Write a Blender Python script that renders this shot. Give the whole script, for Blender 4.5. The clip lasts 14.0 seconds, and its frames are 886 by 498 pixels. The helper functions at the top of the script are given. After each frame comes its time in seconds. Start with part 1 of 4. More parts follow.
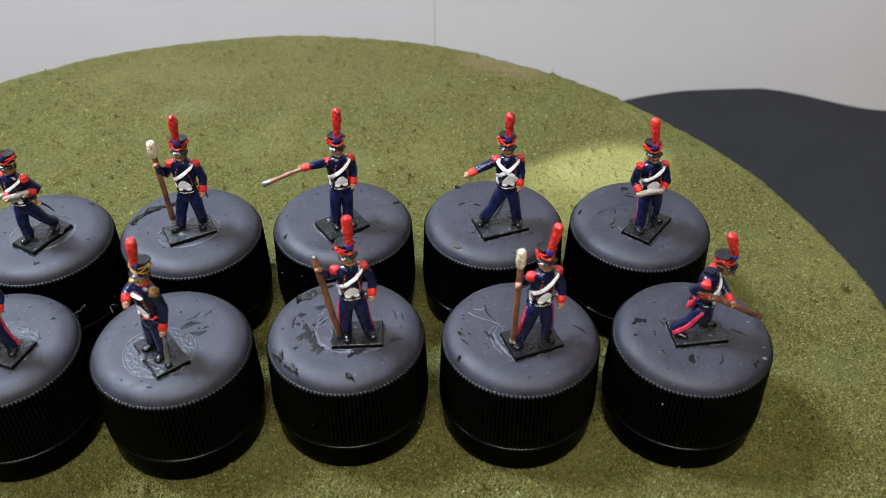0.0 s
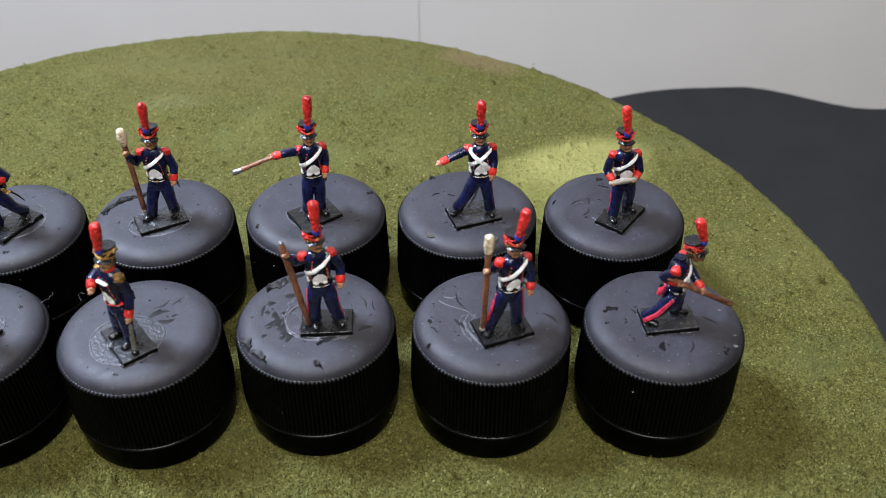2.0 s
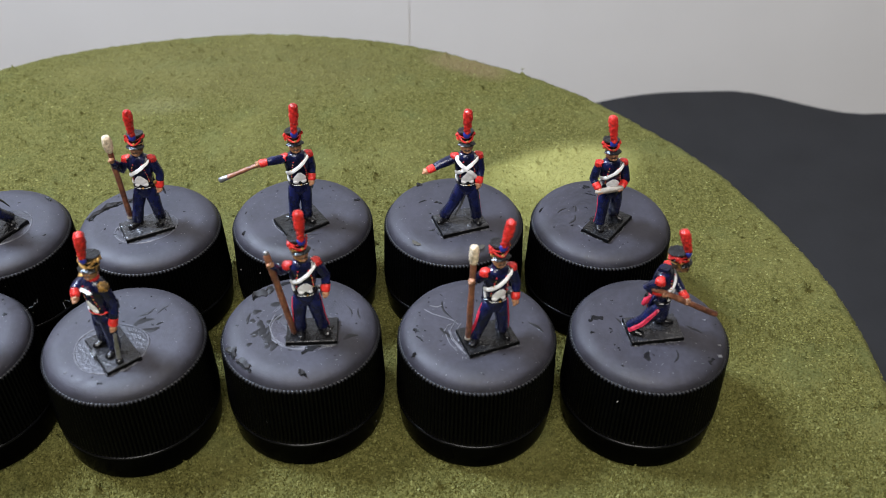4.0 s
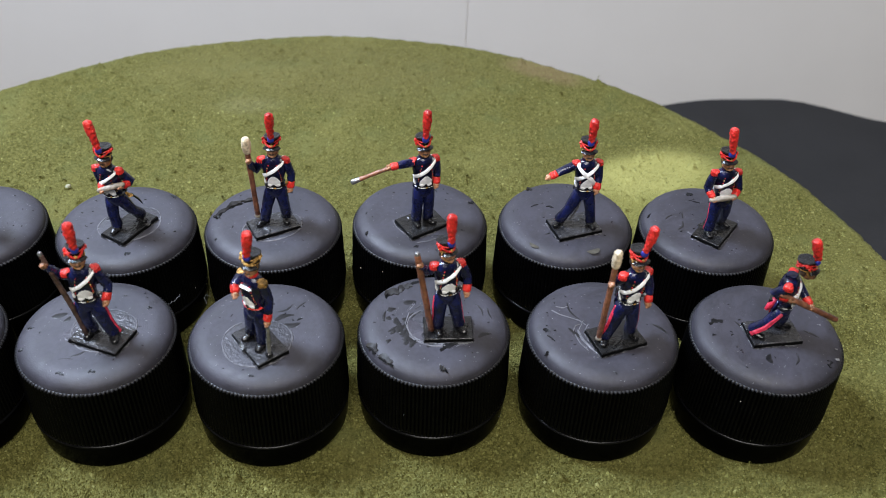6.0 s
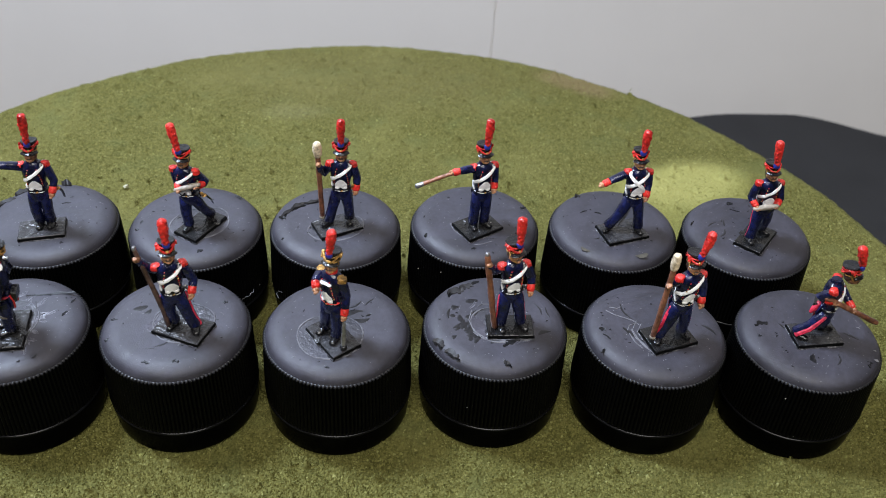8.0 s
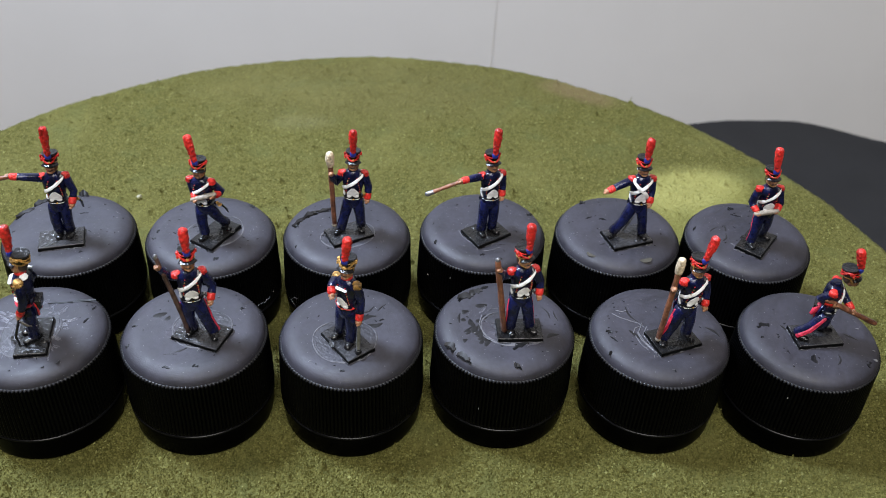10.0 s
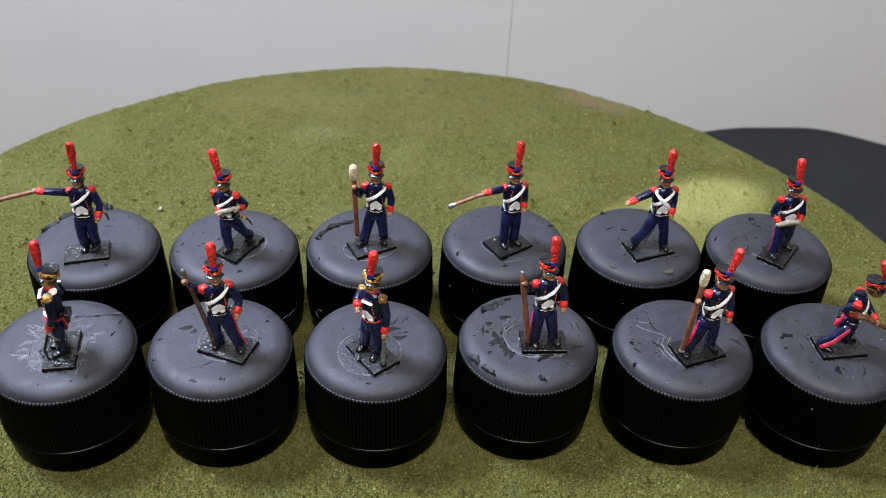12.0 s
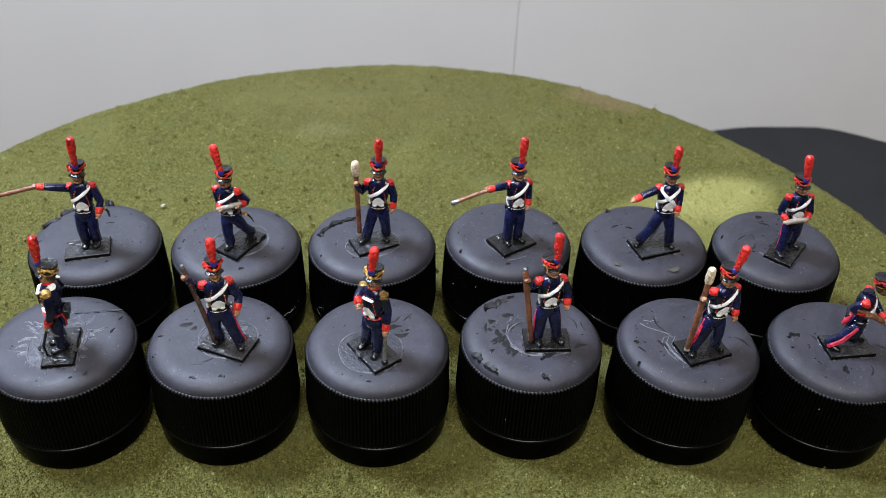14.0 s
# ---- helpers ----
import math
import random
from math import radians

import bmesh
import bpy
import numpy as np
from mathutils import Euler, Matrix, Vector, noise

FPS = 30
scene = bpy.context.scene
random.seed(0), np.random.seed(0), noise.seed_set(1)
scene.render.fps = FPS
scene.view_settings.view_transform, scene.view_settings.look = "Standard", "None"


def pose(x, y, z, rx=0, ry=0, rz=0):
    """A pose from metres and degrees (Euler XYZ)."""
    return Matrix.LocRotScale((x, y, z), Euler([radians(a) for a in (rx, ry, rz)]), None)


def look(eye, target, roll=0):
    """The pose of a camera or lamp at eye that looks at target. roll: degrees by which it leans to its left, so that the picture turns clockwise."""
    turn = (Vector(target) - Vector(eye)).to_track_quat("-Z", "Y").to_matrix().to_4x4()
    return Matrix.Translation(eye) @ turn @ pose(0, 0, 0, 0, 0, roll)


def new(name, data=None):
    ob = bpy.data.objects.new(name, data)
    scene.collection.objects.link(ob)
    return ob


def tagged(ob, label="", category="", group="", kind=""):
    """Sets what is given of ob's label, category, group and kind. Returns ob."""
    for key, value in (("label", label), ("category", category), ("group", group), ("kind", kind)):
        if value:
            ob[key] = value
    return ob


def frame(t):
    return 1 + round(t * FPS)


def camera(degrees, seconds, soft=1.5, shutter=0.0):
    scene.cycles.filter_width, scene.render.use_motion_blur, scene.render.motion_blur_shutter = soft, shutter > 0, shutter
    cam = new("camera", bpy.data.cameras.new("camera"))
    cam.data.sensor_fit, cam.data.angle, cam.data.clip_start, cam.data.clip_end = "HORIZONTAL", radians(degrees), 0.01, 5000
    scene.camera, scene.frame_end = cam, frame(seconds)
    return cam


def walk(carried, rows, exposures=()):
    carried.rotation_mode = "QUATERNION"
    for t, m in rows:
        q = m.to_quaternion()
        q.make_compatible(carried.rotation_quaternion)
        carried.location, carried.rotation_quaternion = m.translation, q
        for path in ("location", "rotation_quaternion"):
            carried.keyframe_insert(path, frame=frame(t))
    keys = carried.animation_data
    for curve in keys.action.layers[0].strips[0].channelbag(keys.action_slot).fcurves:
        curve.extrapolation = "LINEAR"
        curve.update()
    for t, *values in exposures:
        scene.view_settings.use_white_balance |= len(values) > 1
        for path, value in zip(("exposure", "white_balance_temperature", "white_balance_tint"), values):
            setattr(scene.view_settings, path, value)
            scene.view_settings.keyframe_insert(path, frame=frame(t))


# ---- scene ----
cam = camera(50.56, 14.0, soft=0.5)
PATH = [
    (0, -0.00354, 0.03324, 0.14865, 49.552, 0.153, -2.837),
    (0.5, -0.00332, 0.03226, 0.14789, 49.667, 0.202, -2.975),
    (1, -0.00174, 0.03163, 0.14521, 49.669, 0.093, -3.072),
    (1.5, -0.00329, 0.03032, 0.14718, 49.808, -0.105, -3.266),
    (2, 0.00103, 0.03144, 0.14540, 49.942, -0.047, -3.046),
    (2.5, 0.00215, 0.03288, 0.14421, 49.730, -0.303, -3.265),
    (2.7, 0.00268, 0.03298, 0.14507, 49.774, -0.311, -3.248),
    (4.8, 0.00125, 0.03159, 0.14712, 49.826, -0.780, -3.286),
    (5, -0.00245, 0.03083, 0.14623, 49.817, -0.889, -3.279),
    (5.5, -0.01583, 0.03349, 0.14439, 49.587, -1.341, -3.271),
    (6, -0.02523, 0.02904, 0.15225, 49.615, -1.719, -3.074),
    (6.5, -0.03166, 0.02175, 0.15721, 49.777, -2.078, -3.192),
    (7, -0.03699, 0.02308, 0.15431, 49.906, -2.370, -3.133),
    (7.5, -0.04047, 0.02195, 0.15529, 50.083, -2.637, -3.092),
    (8, -0.04079, 0.02102, 0.15691, 50.196, -2.827, -3.000),
    (8.2, -0.04222, 0.02176, 0.15438, 50.203, -2.957, -2.959),
    (10.3, -0.04390, 0.01581, 0.16053, 50.743, -2.501, -3.385),
    (10.5, -0.04257, 0.01543, 0.16064, 50.765, -2.350, -3.251),
    (11, -0.04578, 0.01826, 0.16399, 50.754, -2.178, -3.257),
    (11.5, -0.04699, 0.01889, 0.16310, 50.762, -2.096, -3.191),
    (12, -0.04710, 0.01729, 0.16182, 50.942, -2.079, -3.122),
    (12.5, -0.04706, 0.01628, 0.16147, 50.994, -2.017, -2.887),
    (13, -0.04816, 0.01734, 0.15859, 51.022, -2.018, -2.829),
    (13.5, -0.04609, 0.01884, 0.16081, 50.977, -1.932, -2.710),
    (14, -0.04573, 0.01817, 0.15987, 51.015, -1.876, -2.624),
]
# the lens is focused between the two rows of figures; the wall behind falls out of focus
cam.data.dof.use_dof = True
cam.data.dof.focus_distance, cam.data.dof.aperture_fstop = 0.203, 27.0
walk(cam, [(t, pose(x, y, z, rx, ry, rz)) for t, x, y, z, rx, ry, rz in PATH], [(0.0, 0.06), (5.5, 0.06), (10.5, -0.03), (14.0, -0.03)])

# ---- world, lights ----
world = bpy.data.worlds.new("room_air")
scene.world = world
world.use_nodes = True
world.node_tree.nodes["Background"].inputs[0].default_value = (0.75, 0.8, 0.9, 1)
world.node_tree.nodes["Background"].inputs[1].default_value = 0.02


def area_lamp(name, eye, target, size, watts, colour, spread=180):
    data = bpy.data.lights.new(name, "AREA")
    data.shape, data.size, data.energy, data.color, data.spread = "DISK", size, watts, colour, radians(spread)
    ob = new(name, data)
    ob.matrix_world = look(eye, target)
    return ob


area_lamp("desk_lamp_light", (-0.296, 0.271, 0.4875), (-0.04, 0.165, 0.0), 0.13, 2.75, (0.67, 0.79, 1.0), 112)
area_lamp("ceiling_light", (-0.07, -0.54, 1.12), (-0.05, 0.2, 0.0), 0.85, 18.9, (1.0, 0.968, 0.92))

CAP_TOP = 0.02345


# ---- materials ----
def material(name, colour, rough=0.5, metal=0.0, vary=0.15, scale=400.0, bump=0.0, bump_scale=900.0, second=None, spec=0.5):
    """A painted or plastic surface: two scales of colour change, change of gloss, fine relief."""
    m = bpy.data.materials.new(name)
    m.use_nodes = True
    nt = m.node_tree
    b = nt.nodes["Principled BSDF"]
    tc = nt.nodes.new("ShaderNodeTexCoord")
    n1 = nt.nodes.new("ShaderNodeTexNoise")
    n1.inputs["Scale"].default_value, n1.inputs["Detail"].default_value = scale, 4
    n2 = nt.nodes.new("ShaderNodeTexNoise")
    n2.inputs["Scale"].default_value, n2.inputs["Detail"].default_value = scale * 0.13, 2
    for n in (n1, n2):
        nt.links.new(tc.outputs["Object"], n.inputs["Vector"])
    add = nt.nodes.new("ShaderNodeMath")
    add.operation = "ADD"
    nt.links.new(n1.outputs["Fac"], add.inputs[0])
    nt.links.new(n2.outputs["Fac"], add.inputs[1])
    ramp = nt.nodes.new("ShaderNodeValToRGB")
    half = nt.nodes.new("ShaderNodeMath")
    half.operation, half.inputs[1].default_value = "MULTIPLY", 0.5
    nt.links.new(add.outputs[0], half.inputs[0])
    nt.links.new(half.outputs[0], ramp.inputs["Fac"])
    lo = [c * (1 - vary) for c in colour]
    hi = second or [min(1, c * (1 + vary)) for c in colour]
    ramp.color_ramp.elements[0].position, ramp.color_ramp.elements[1].position = 0.38, 0.62
    ramp.color_ramp.elements[0].color, ramp.color_ramp.elements[1].color = (*lo, 1), (*hi, 1)
    nt.links.new(ramp.outputs["Color"], b.inputs["Base Color"])
    rr = nt.nodes.new("ShaderNodeMapRange")
    rr.inputs["From Min"].default_value, rr.inputs["From Max"].default_value = 0.35, 0.65
    rr.inputs["To Min"].default_value, rr.inputs["To Max"].default_value = rough * 0.8, min(1, rough * 1.2)
    nt.links.new(n2.outputs["Fac"], rr.inputs["Value"])
    nt.links.new(rr.outputs["Result"], b.inputs["Roughness"])
    b.inputs["Metallic"].default_value = metal
    b.inputs["Specular IOR Level"].default_value = spec
    if bump:
        nb = nt.nodes.new("ShaderNodeTexNoise")
        nb.inputs["Scale"].default_value, nb.inputs["Detail"].default_value = bump_scale, 5
        nt.links.new(tc.outputs["Object"], nb.inputs["Vector"])
        bp = nt.nodes.new("ShaderNodeBump")
        bp.inputs["Strength"].default_value, bp.inputs["Distance"].default_value = bump, 0.0004
        nt.links.new(nb.outputs["Fac"], bp.inputs["Height"])
        nt.links.new(bp.outputs["Normal"], b.inputs["Normal"])
    return m


def dusty(m, colour, density, size):
    """Adds pale dust specks to a material."""
    nt = m.node_tree
    b = nt.nodes["Principled BSDF"]
    tc = nt.nodes.new("ShaderNodeTexCoord")
    info = nt.nodes.new("ShaderNodeObjectInfo")
    shift = nt.nodes.new("ShaderNodeVectorMath")
    shift.operation = "ADD"
    nt.links.new(tc.outputs["Object"], shift.inputs[0])
    nt.links.new(info.outputs["Location"], shift.inputs[1])
    v = nt.nodes.new("ShaderNodeTexVoronoi")
    v.inputs["Scale"].default_value = density
    nt.links.new(shift.outputs[0], v.inputs["Vector"])
    cut = nt.nodes.new("ShaderNodeMath")
    cut.operation, cut.inputs[1].default_value = "LESS_THAN", size
    nt.links.new(v.outputs["Distance"], cut.inputs[0])
    sep = nt.nodes.new("ShaderNodeSeparateColor")
    nt.links.new(v.outputs["Color"], sep.inputs[0])
    some = nt.nodes.new("ShaderNodeMath")
    some.operation, some.inputs[1].default_value = "GREATER_THAN", 0.72
    nt.links.new(sep.outputs[0], some.inputs[0])
    both = nt.nodes.new("ShaderNodeMath")
    both.operation = "MULTIPLY"
    nt.links.new(cut.outputs[0], both.inputs[0])
    nt.links.new(some.outputs[0], both.inputs[1])
    mix = nt.nodes.new("ShaderNodeMix")
    mix.data_type = "RGBA"
    old = b.inputs["Base Color"].links[0].from_socket
    nt.links.new(both.outputs[0], mix.inputs["Factor"])
    nt.links.new(old, mix.inputs["A"])
    mix.inputs["B"].default_value = (*colour, 1)
    nt.links.new(mix.outputs["Result"], b.inputs["Base Color"])
    return m


def brushed(m):
    """Uneven primer: broad darker, glossier strokes in a direction of each cap's own."""
    nt = m.node_tree
    b = nt.nodes["Principled BSDF"]
    tc = nt.nodes.new("ShaderNodeTexCoord")
    info = nt.nodes.new("ShaderNodeObjectInfo")
    mp = nt.nodes.new("ShaderNodeMapping")
    mp.inputs["Scale"].default_value = (90, 310, 1)
    nt.links.new(tc.outputs["Object"], mp.inputs["Vector"])
    nt.links.new(info.outputs["Location"], mp.inputs["Location"])
    n = nt.nodes.new("ShaderNodeTexNoise")
    for key, val in (("Scale", 1.0), ("Detail", 5.0), ("Roughness", 0.62), ("Distortion", 1.2)):
        n.inputs[key].default_value = val
    spread = nt.nodes.new("ShaderNodeVectorMath")
    spread.operation, spread.inputs[1].default_value = "MULTIPLY_ADD", (1, 1, 1)
    far = nt.nodes.new("ShaderNodeVectorMath")
    far.operation, far.inputs[3].default_value = "SCALE", 900.0
    nt.links.new(info.outputs["Location"], far.inputs[0])
    nt.links.new(mp.outputs[0], spread.inputs[0])
    nt.links.new(far.outputs[0], spread.inputs[2])
    nt.links.new(spread.outputs[0], n.inputs["Vector"])
    for lo, hi, socket in ((1.10, 0.74, "Base Color"), (0.66, 0.52, "Roughness")):
        r = nt.nodes.new("ShaderNodeMapRange")
        for key, val in (("From Min", 0.42), ("From Max", 0.70), ("To Min", lo), ("To Max", hi)):
            r.inputs[key].default_value = val
        nt.links.new(n.outputs["Fac"], r.inputs["Value"])
        if socket == "Roughness":
            nt.links.new(r.outputs["Result"], b.inputs[socket])
        else:
            old = b.inputs[socket].links[0].from_socket
            mul = nt.nodes.new("ShaderNodeVectorMath")
            mul.operation = "SCALE"
            nt.links.new(old, mul.inputs[0])
            nt.links.new(r.outputs["Result"], mul.inputs[3])
            nt.links.new(mul.outputs[0], b.inputs[socket])
    return m


NAVY = material("navy_paint", (0.0045, 0.0062, 0.026), 0.24, vary=0.6, scale=700, bump=0.45, bump_scale=900, second=(0.0078, 0.0112, 0.060), spec=0.5)
BLUE = material("bright_blue_paint", (0.015, 0.025, 0.22), 0.4, vary=0.3, scale=900)
RED = material("scarlet_paint", (0.66, 0.026, 0.020), 0.30, vary=0.72, scale=1700, bump=0.9, bump_scale=1500, second=(0.78, 0.035, 0.028))
CRIMSON = material("crimson_stripe_paint", (0.42, 0.02, 0.045), 0.40, vary=0.6, scale=1600, bump=0.5)
WHITE = material("white_paint", (0.84, 0.84, 0.85), 0.42, vary=0.22, scale=1500, bump=0.4, bump_scale=1500, second=(0.88, 0.88, 0.89))
SKIN = material("flesh_paint", (0.27, 0.105, 0.052), 0.38, vary=0.72, scale=1900, bump=0.7, bump_scale=1900, second=(0.50, 0.245, 0.13))
HAIR = material("dark_brown_paint", (0.030, 0.016, 0.010), 0.5, vary=0.3)
GOLD = material("gold_paint", (0.40, 0.225, 0.060), 0.4, metal=0.35, vary=0.75, scale=2000, bump=0.9, bump_scale=2200)
WOOD = material("brown_wood_paint", (0.15, 0.056, 0.033), 0.36, vary=0.6, scale=1200, bump=0.6, second=(0.24, 0.095, 0.05))
OLDWOOD = material("dark_brown_wood_paint", (0.055, 0.032, 0.026), 0.36, vary=0.6, scale=1200, bump=0.6, second=(0.10, 0.055, 0.045))
BONE = material("bone_fleece_paint", (0.60, 0.49, 0.34), 0.7, vary=0.5, scale=1800, bump=1.0, bump_scale=1600)
GLOSS_BLACK = material("black_leather_paint", (0.005, 0.005, 0.006), 0.13, vary=0.6, scale=1500, bump=0.45, bump_scale=1600)
HAT_GREY = material("shako_top_grey_paint", (0.010, 0.010, 0.0115), 0.34, vary=0.6, scale=1500, bump=0.9, bump_scale=1300, spec=0.3)
STEEL = material("steel_paint", (0.22, 0.22, 0.23), 0.3, metal=0.7, vary=0.4, scale=1200)
SHELL_GREY = material("pale_grey_bundle_paint", (0.21, 0.18, 0.145), 0.45, vary=0.6, scale=1200, bump=0.4)
BASE_BLACK = material("black_base_paint", (0.006, 0.006, 0.007), 0.22, vary=0.7, scale=1100, bump=0.8, bump_scale=1000, second=(0.016, 0.016, 0.017), spec=0.4)
BASE_GREY = material("worn_grey_base_paint", (0.012, 0.012, 0.014), 0.26, vary=0.6, scale=900, bump=0.9, bump_scale=1200, second=(0.034, 0.034, 0.038), spec=0.5)
BASE_SIDE = material("black_base_edge", (0.002, 0.002, 0.002), 0.4, vary=0.4, scale=900, spec=0.1)
# glue bead, its grey raised to carry glints along the plates
BEAD = material("glue_bead_glint", (0.050, 0.050, 0.056), 0.16, vary=0.8, scale=1500, bump=0.9, bump_scale=1600)
PAINTS = [NAVY, BLUE, RED, CRIMSON, WHITE, SKIN, HAIR, GOLD, WOOD, BONE, GLOSS_BLACK, HAT_GREY, STEEL, SHELL_GREY, BASE_BLACK, BASE_SIDE, OLDWOOD, BASE_GREY, BEAD]
SLOT = {m.name: i for i, m in enumerate(PAINTS)}

CAP_PRIMER = dusty(dusty(brushed(material("black_primer_on_plastic", (0.0226, 0.0212, 0.0297), 0.60, vary=0.22, scale=1100, bump=0.14, bump_scale=3500, spec=0.52)), (0.22, 0.22, 0.23), 1500, 0.09), (0.19, 0.19, 0.19), 420, 0.030)
# sides' missing front light is put into their near-zero colour and gloss
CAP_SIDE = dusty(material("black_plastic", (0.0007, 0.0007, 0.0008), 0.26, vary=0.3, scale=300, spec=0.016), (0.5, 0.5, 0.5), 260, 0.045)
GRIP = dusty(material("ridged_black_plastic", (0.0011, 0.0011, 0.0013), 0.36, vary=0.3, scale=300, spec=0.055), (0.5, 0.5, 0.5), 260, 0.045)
RIDGE_TIP = material("scuffed_black_plastic", (0.0085, 0.0085, 0.010), 0.42, vary=0.5, scale=1500, spec=0.26)
RING_EDGE = material("ring_edge_highlight", (0.003, 0.003, 0.0035), 0.24, vary=0.3, scale=700, spec=0.22)
LIFTED = material("torn_sheet_of_primer", (0.0190, 0.0180, 0.0190), 0.55, vary=0.4, scale=900, bump=0.3, spec=0.22)
FLAKE_SHADOW = material("flake_shadow_black", (0.0020, 0.0020, 0.0022), 0.4, vary=0.3, scale=900, spec=0.08)
FLAKE = material("lifted_black_paint", (0.0075, 0.0075, 0.0085), 0.45, vary=0.4, scale=900, bump=0.4, spec=0.16)
SMEAR = material("wet_black_paint_mark", (0.0100, 0.0098, 0.0112), 0.34, vary=0.4, scale=900, spec=0.3)
# pale colour puts the lamp's glints into the varnish strokes
GLOSS = material("varnish_stroke_glint", (0.085, 0.085, 0.105), 0.30, vary=0.6, scale=900, bump=0.5, bump_scale=1600, spec=1.0)
SHEEN = material("half_gloss_varnish", (0.0405, 0.039, 0.0505), 0.26, vary=0.3, scale=500, bump=0.35, bump_scale=1300)
FILM = material("thin_clear_glue_film", (0.026, 0.0255, 0.034), 0.42, vary=0.35, scale=350, bump=0.5, bump_scale=1500, spec=0.6)
# clear glue; its glints are put into this pale grey
GLUE = material("dried_clear_glue_glint", (0.100, 0.100, 0.112), 0.2, vary=0.4, scale=700, bump=0.4)
PALE_SPOT = material("pale_dried_glue_spot", (0.13, 0.13, 0.135), 0.4, vary=0.3, scale=1500, bump=0.3)
SMUDGE = material("dried_yellowish_glue_smudge", (0.046, 0.042, 0.033), 0.42, vary=0.4, scale=800, bump=0.3)
LINT = material("pale_dust_fibre", (0.12, 0.12, 0.125), 0.8, vary=0.4, scale=2000)
WALL = material("white_wall_paint", (0.665, 0.646, 0.634), 0.55, vary=0.02, scale=30, bump=0.03, bump_scale=300)
DIM_WALL = material("grey_wall_paint", (0.42, 0.42, 0.41), 0.7, vary=0.05, scale=20)
CEILING = material("ceiling_paint", (0.75, 0.75, 0.74), 0.8, vary=0.03, scale=20)
FLOORING = material("grey_floor", (0.22, 0.20, 0.18), 0.6, vary=0.2, scale=15)
CLOTH = material("black_desk_laminate", (0.0148, 0.0148, 0.0158), 0.6, vary=0.15, scale=60, bump=0.2, bump_scale=700, spec=0.18)
DRUM = material("dark_board_core", (0.05, 0.045, 0.04), 0.8, vary=0.3)


def flock_material(name, loose):
    """Olive flock: patches of colour, a pale yellow pool of light painted in, a bare brown spot near the rim."""
    m = bpy.data.materials.new(name)
    m.use_nodes = True
    nt = m.node_tree
    b = nt.nodes["Principled BSDF"]
    b.inputs["Roughness"].default_value = 0.9
    b.inputs["Specular IOR Level"].default_value = 0.15
    geo = nt.nodes.new("ShaderNodeNewGeometry")

    def noise_at(scale, detail=3):
        n = nt.nodes.new("ShaderNodeTexNoise")
        n.inputs["Scale"].default_value, n.inputs["Detail"].default_value = scale, detail
        nt.links.new(geo.outputs["Position"], n.inputs["Vector"])
        return n.outputs["Fac"]

    def math2(op, a, c):
        n = nt.nodes.new("ShaderNodeMath")
        n.operation = op
        for i, v in enumerate((a, c)):
            if isinstance(v, (int, float)):
                n.inputs[i].default_value = v
            else:
                nt.links.new(v, n.inputs[i])
        return n.outputs[0]

    def mixed(fac, a, colour):
        n = nt.nodes.new("ShaderNodeMix")
        n.data_type = "RGBA"
        nt.links.new(fac, n.inputs["Factor"])
        if isinstance(a, tuple):
            n.inputs["A"].default_value = (*a, 1)
        else:
            nt.links.new(a, n.inputs["A"])
        n.inputs["B"].default_value = (*colour, 1)
        return n.outputs["Result"]

    def ranged(v, lo, hi, to_lo=0.0, to_hi=1.0):
        n = nt.nodes.new("ShaderNodeMapRange")
        n.interpolation_type = "SMOOTHSTEP"
        for key, val in (("From Min", lo), ("From Max", hi), ("To Min", to_lo), ("To Max", to_hi)):
            n.inputs[key].default_value = val
        nt.links.new(v, n.inputs["Value"])
        return n.outputs["Result"]

    cells = nt.nodes.new("ShaderNodeTexVoronoi")
    cells.inputs["Scale"].default_value = 2300
    nt.links.new(geo.outputs["Position"], cells.inputs["Vector"])
    tint = nt.nodes.new("ShaderNodeSeparateColor")
    nt.links.new(cells.outputs["Color"], tint.inputs[0])
    own = geo.outputs["Random Per Island"] if loose else tint.outputs[0]
    grain = math2("ADD", math2("MULTIPLY", noise_at(1100, 3), 0.22 if loose else 0.45), math2("MULTIPLY", own, 0.78 if loose else 0.55))
    col = mixed(ranged(grain, 0.18, 0.82), *(((0.060, 0.0570, 0.0122), (0.134, 0.1275, 0.037)) if loose else ((0.055, 0.0525, 0.0115), (0.105, 0.1000, 0.029))))
    col = mixed(ranged(noise_at(38), 0.45, 0.72, 0, 0.45), col, (0.134, 0.126, 0.040))
    col = mixed(ranged(noise_at(75), 0.5, 0.75, 0, 0.4), col, (0.072, 0.084, 0.028))
    if loose:
        col = mixed(ranged(geo.outputs["Random Per Island"], 0.955, 0.985, 0, 0.55), col, (0.25, 0.25, 0.10))

    def spot(x, y, rx, ry, turn=0.0, edge=0.35, wobble=0.5, scale=90):
        mp = nt.nodes.new("ShaderNodeMapping")
        mp.vector_type = "TEXTURE"
        mp.inputs["Location"].default_value = (x, y, 0)
        mp.inputs["Rotation"].default_value = (0, 0, radians(turn))
        mp.inputs["Scale"].default_value = (rx, ry, 1)
        nt.links.new(geo.outputs["Position"], mp.inputs["Vector"])
        ln = nt.nodes.new("ShaderNodeVectorMath")
        ln.operation = "LENGTH"
        nt.links.new(mp.outputs[0], ln.inputs[0])
        d = math2("ADD", ln.outputs["Value"], math2("MULTIPLY", math2("SUBTRACT", noise_at(scale, 4), 0.5), wobble))
        return ranged(d, 1 + edge, 1 - edge)

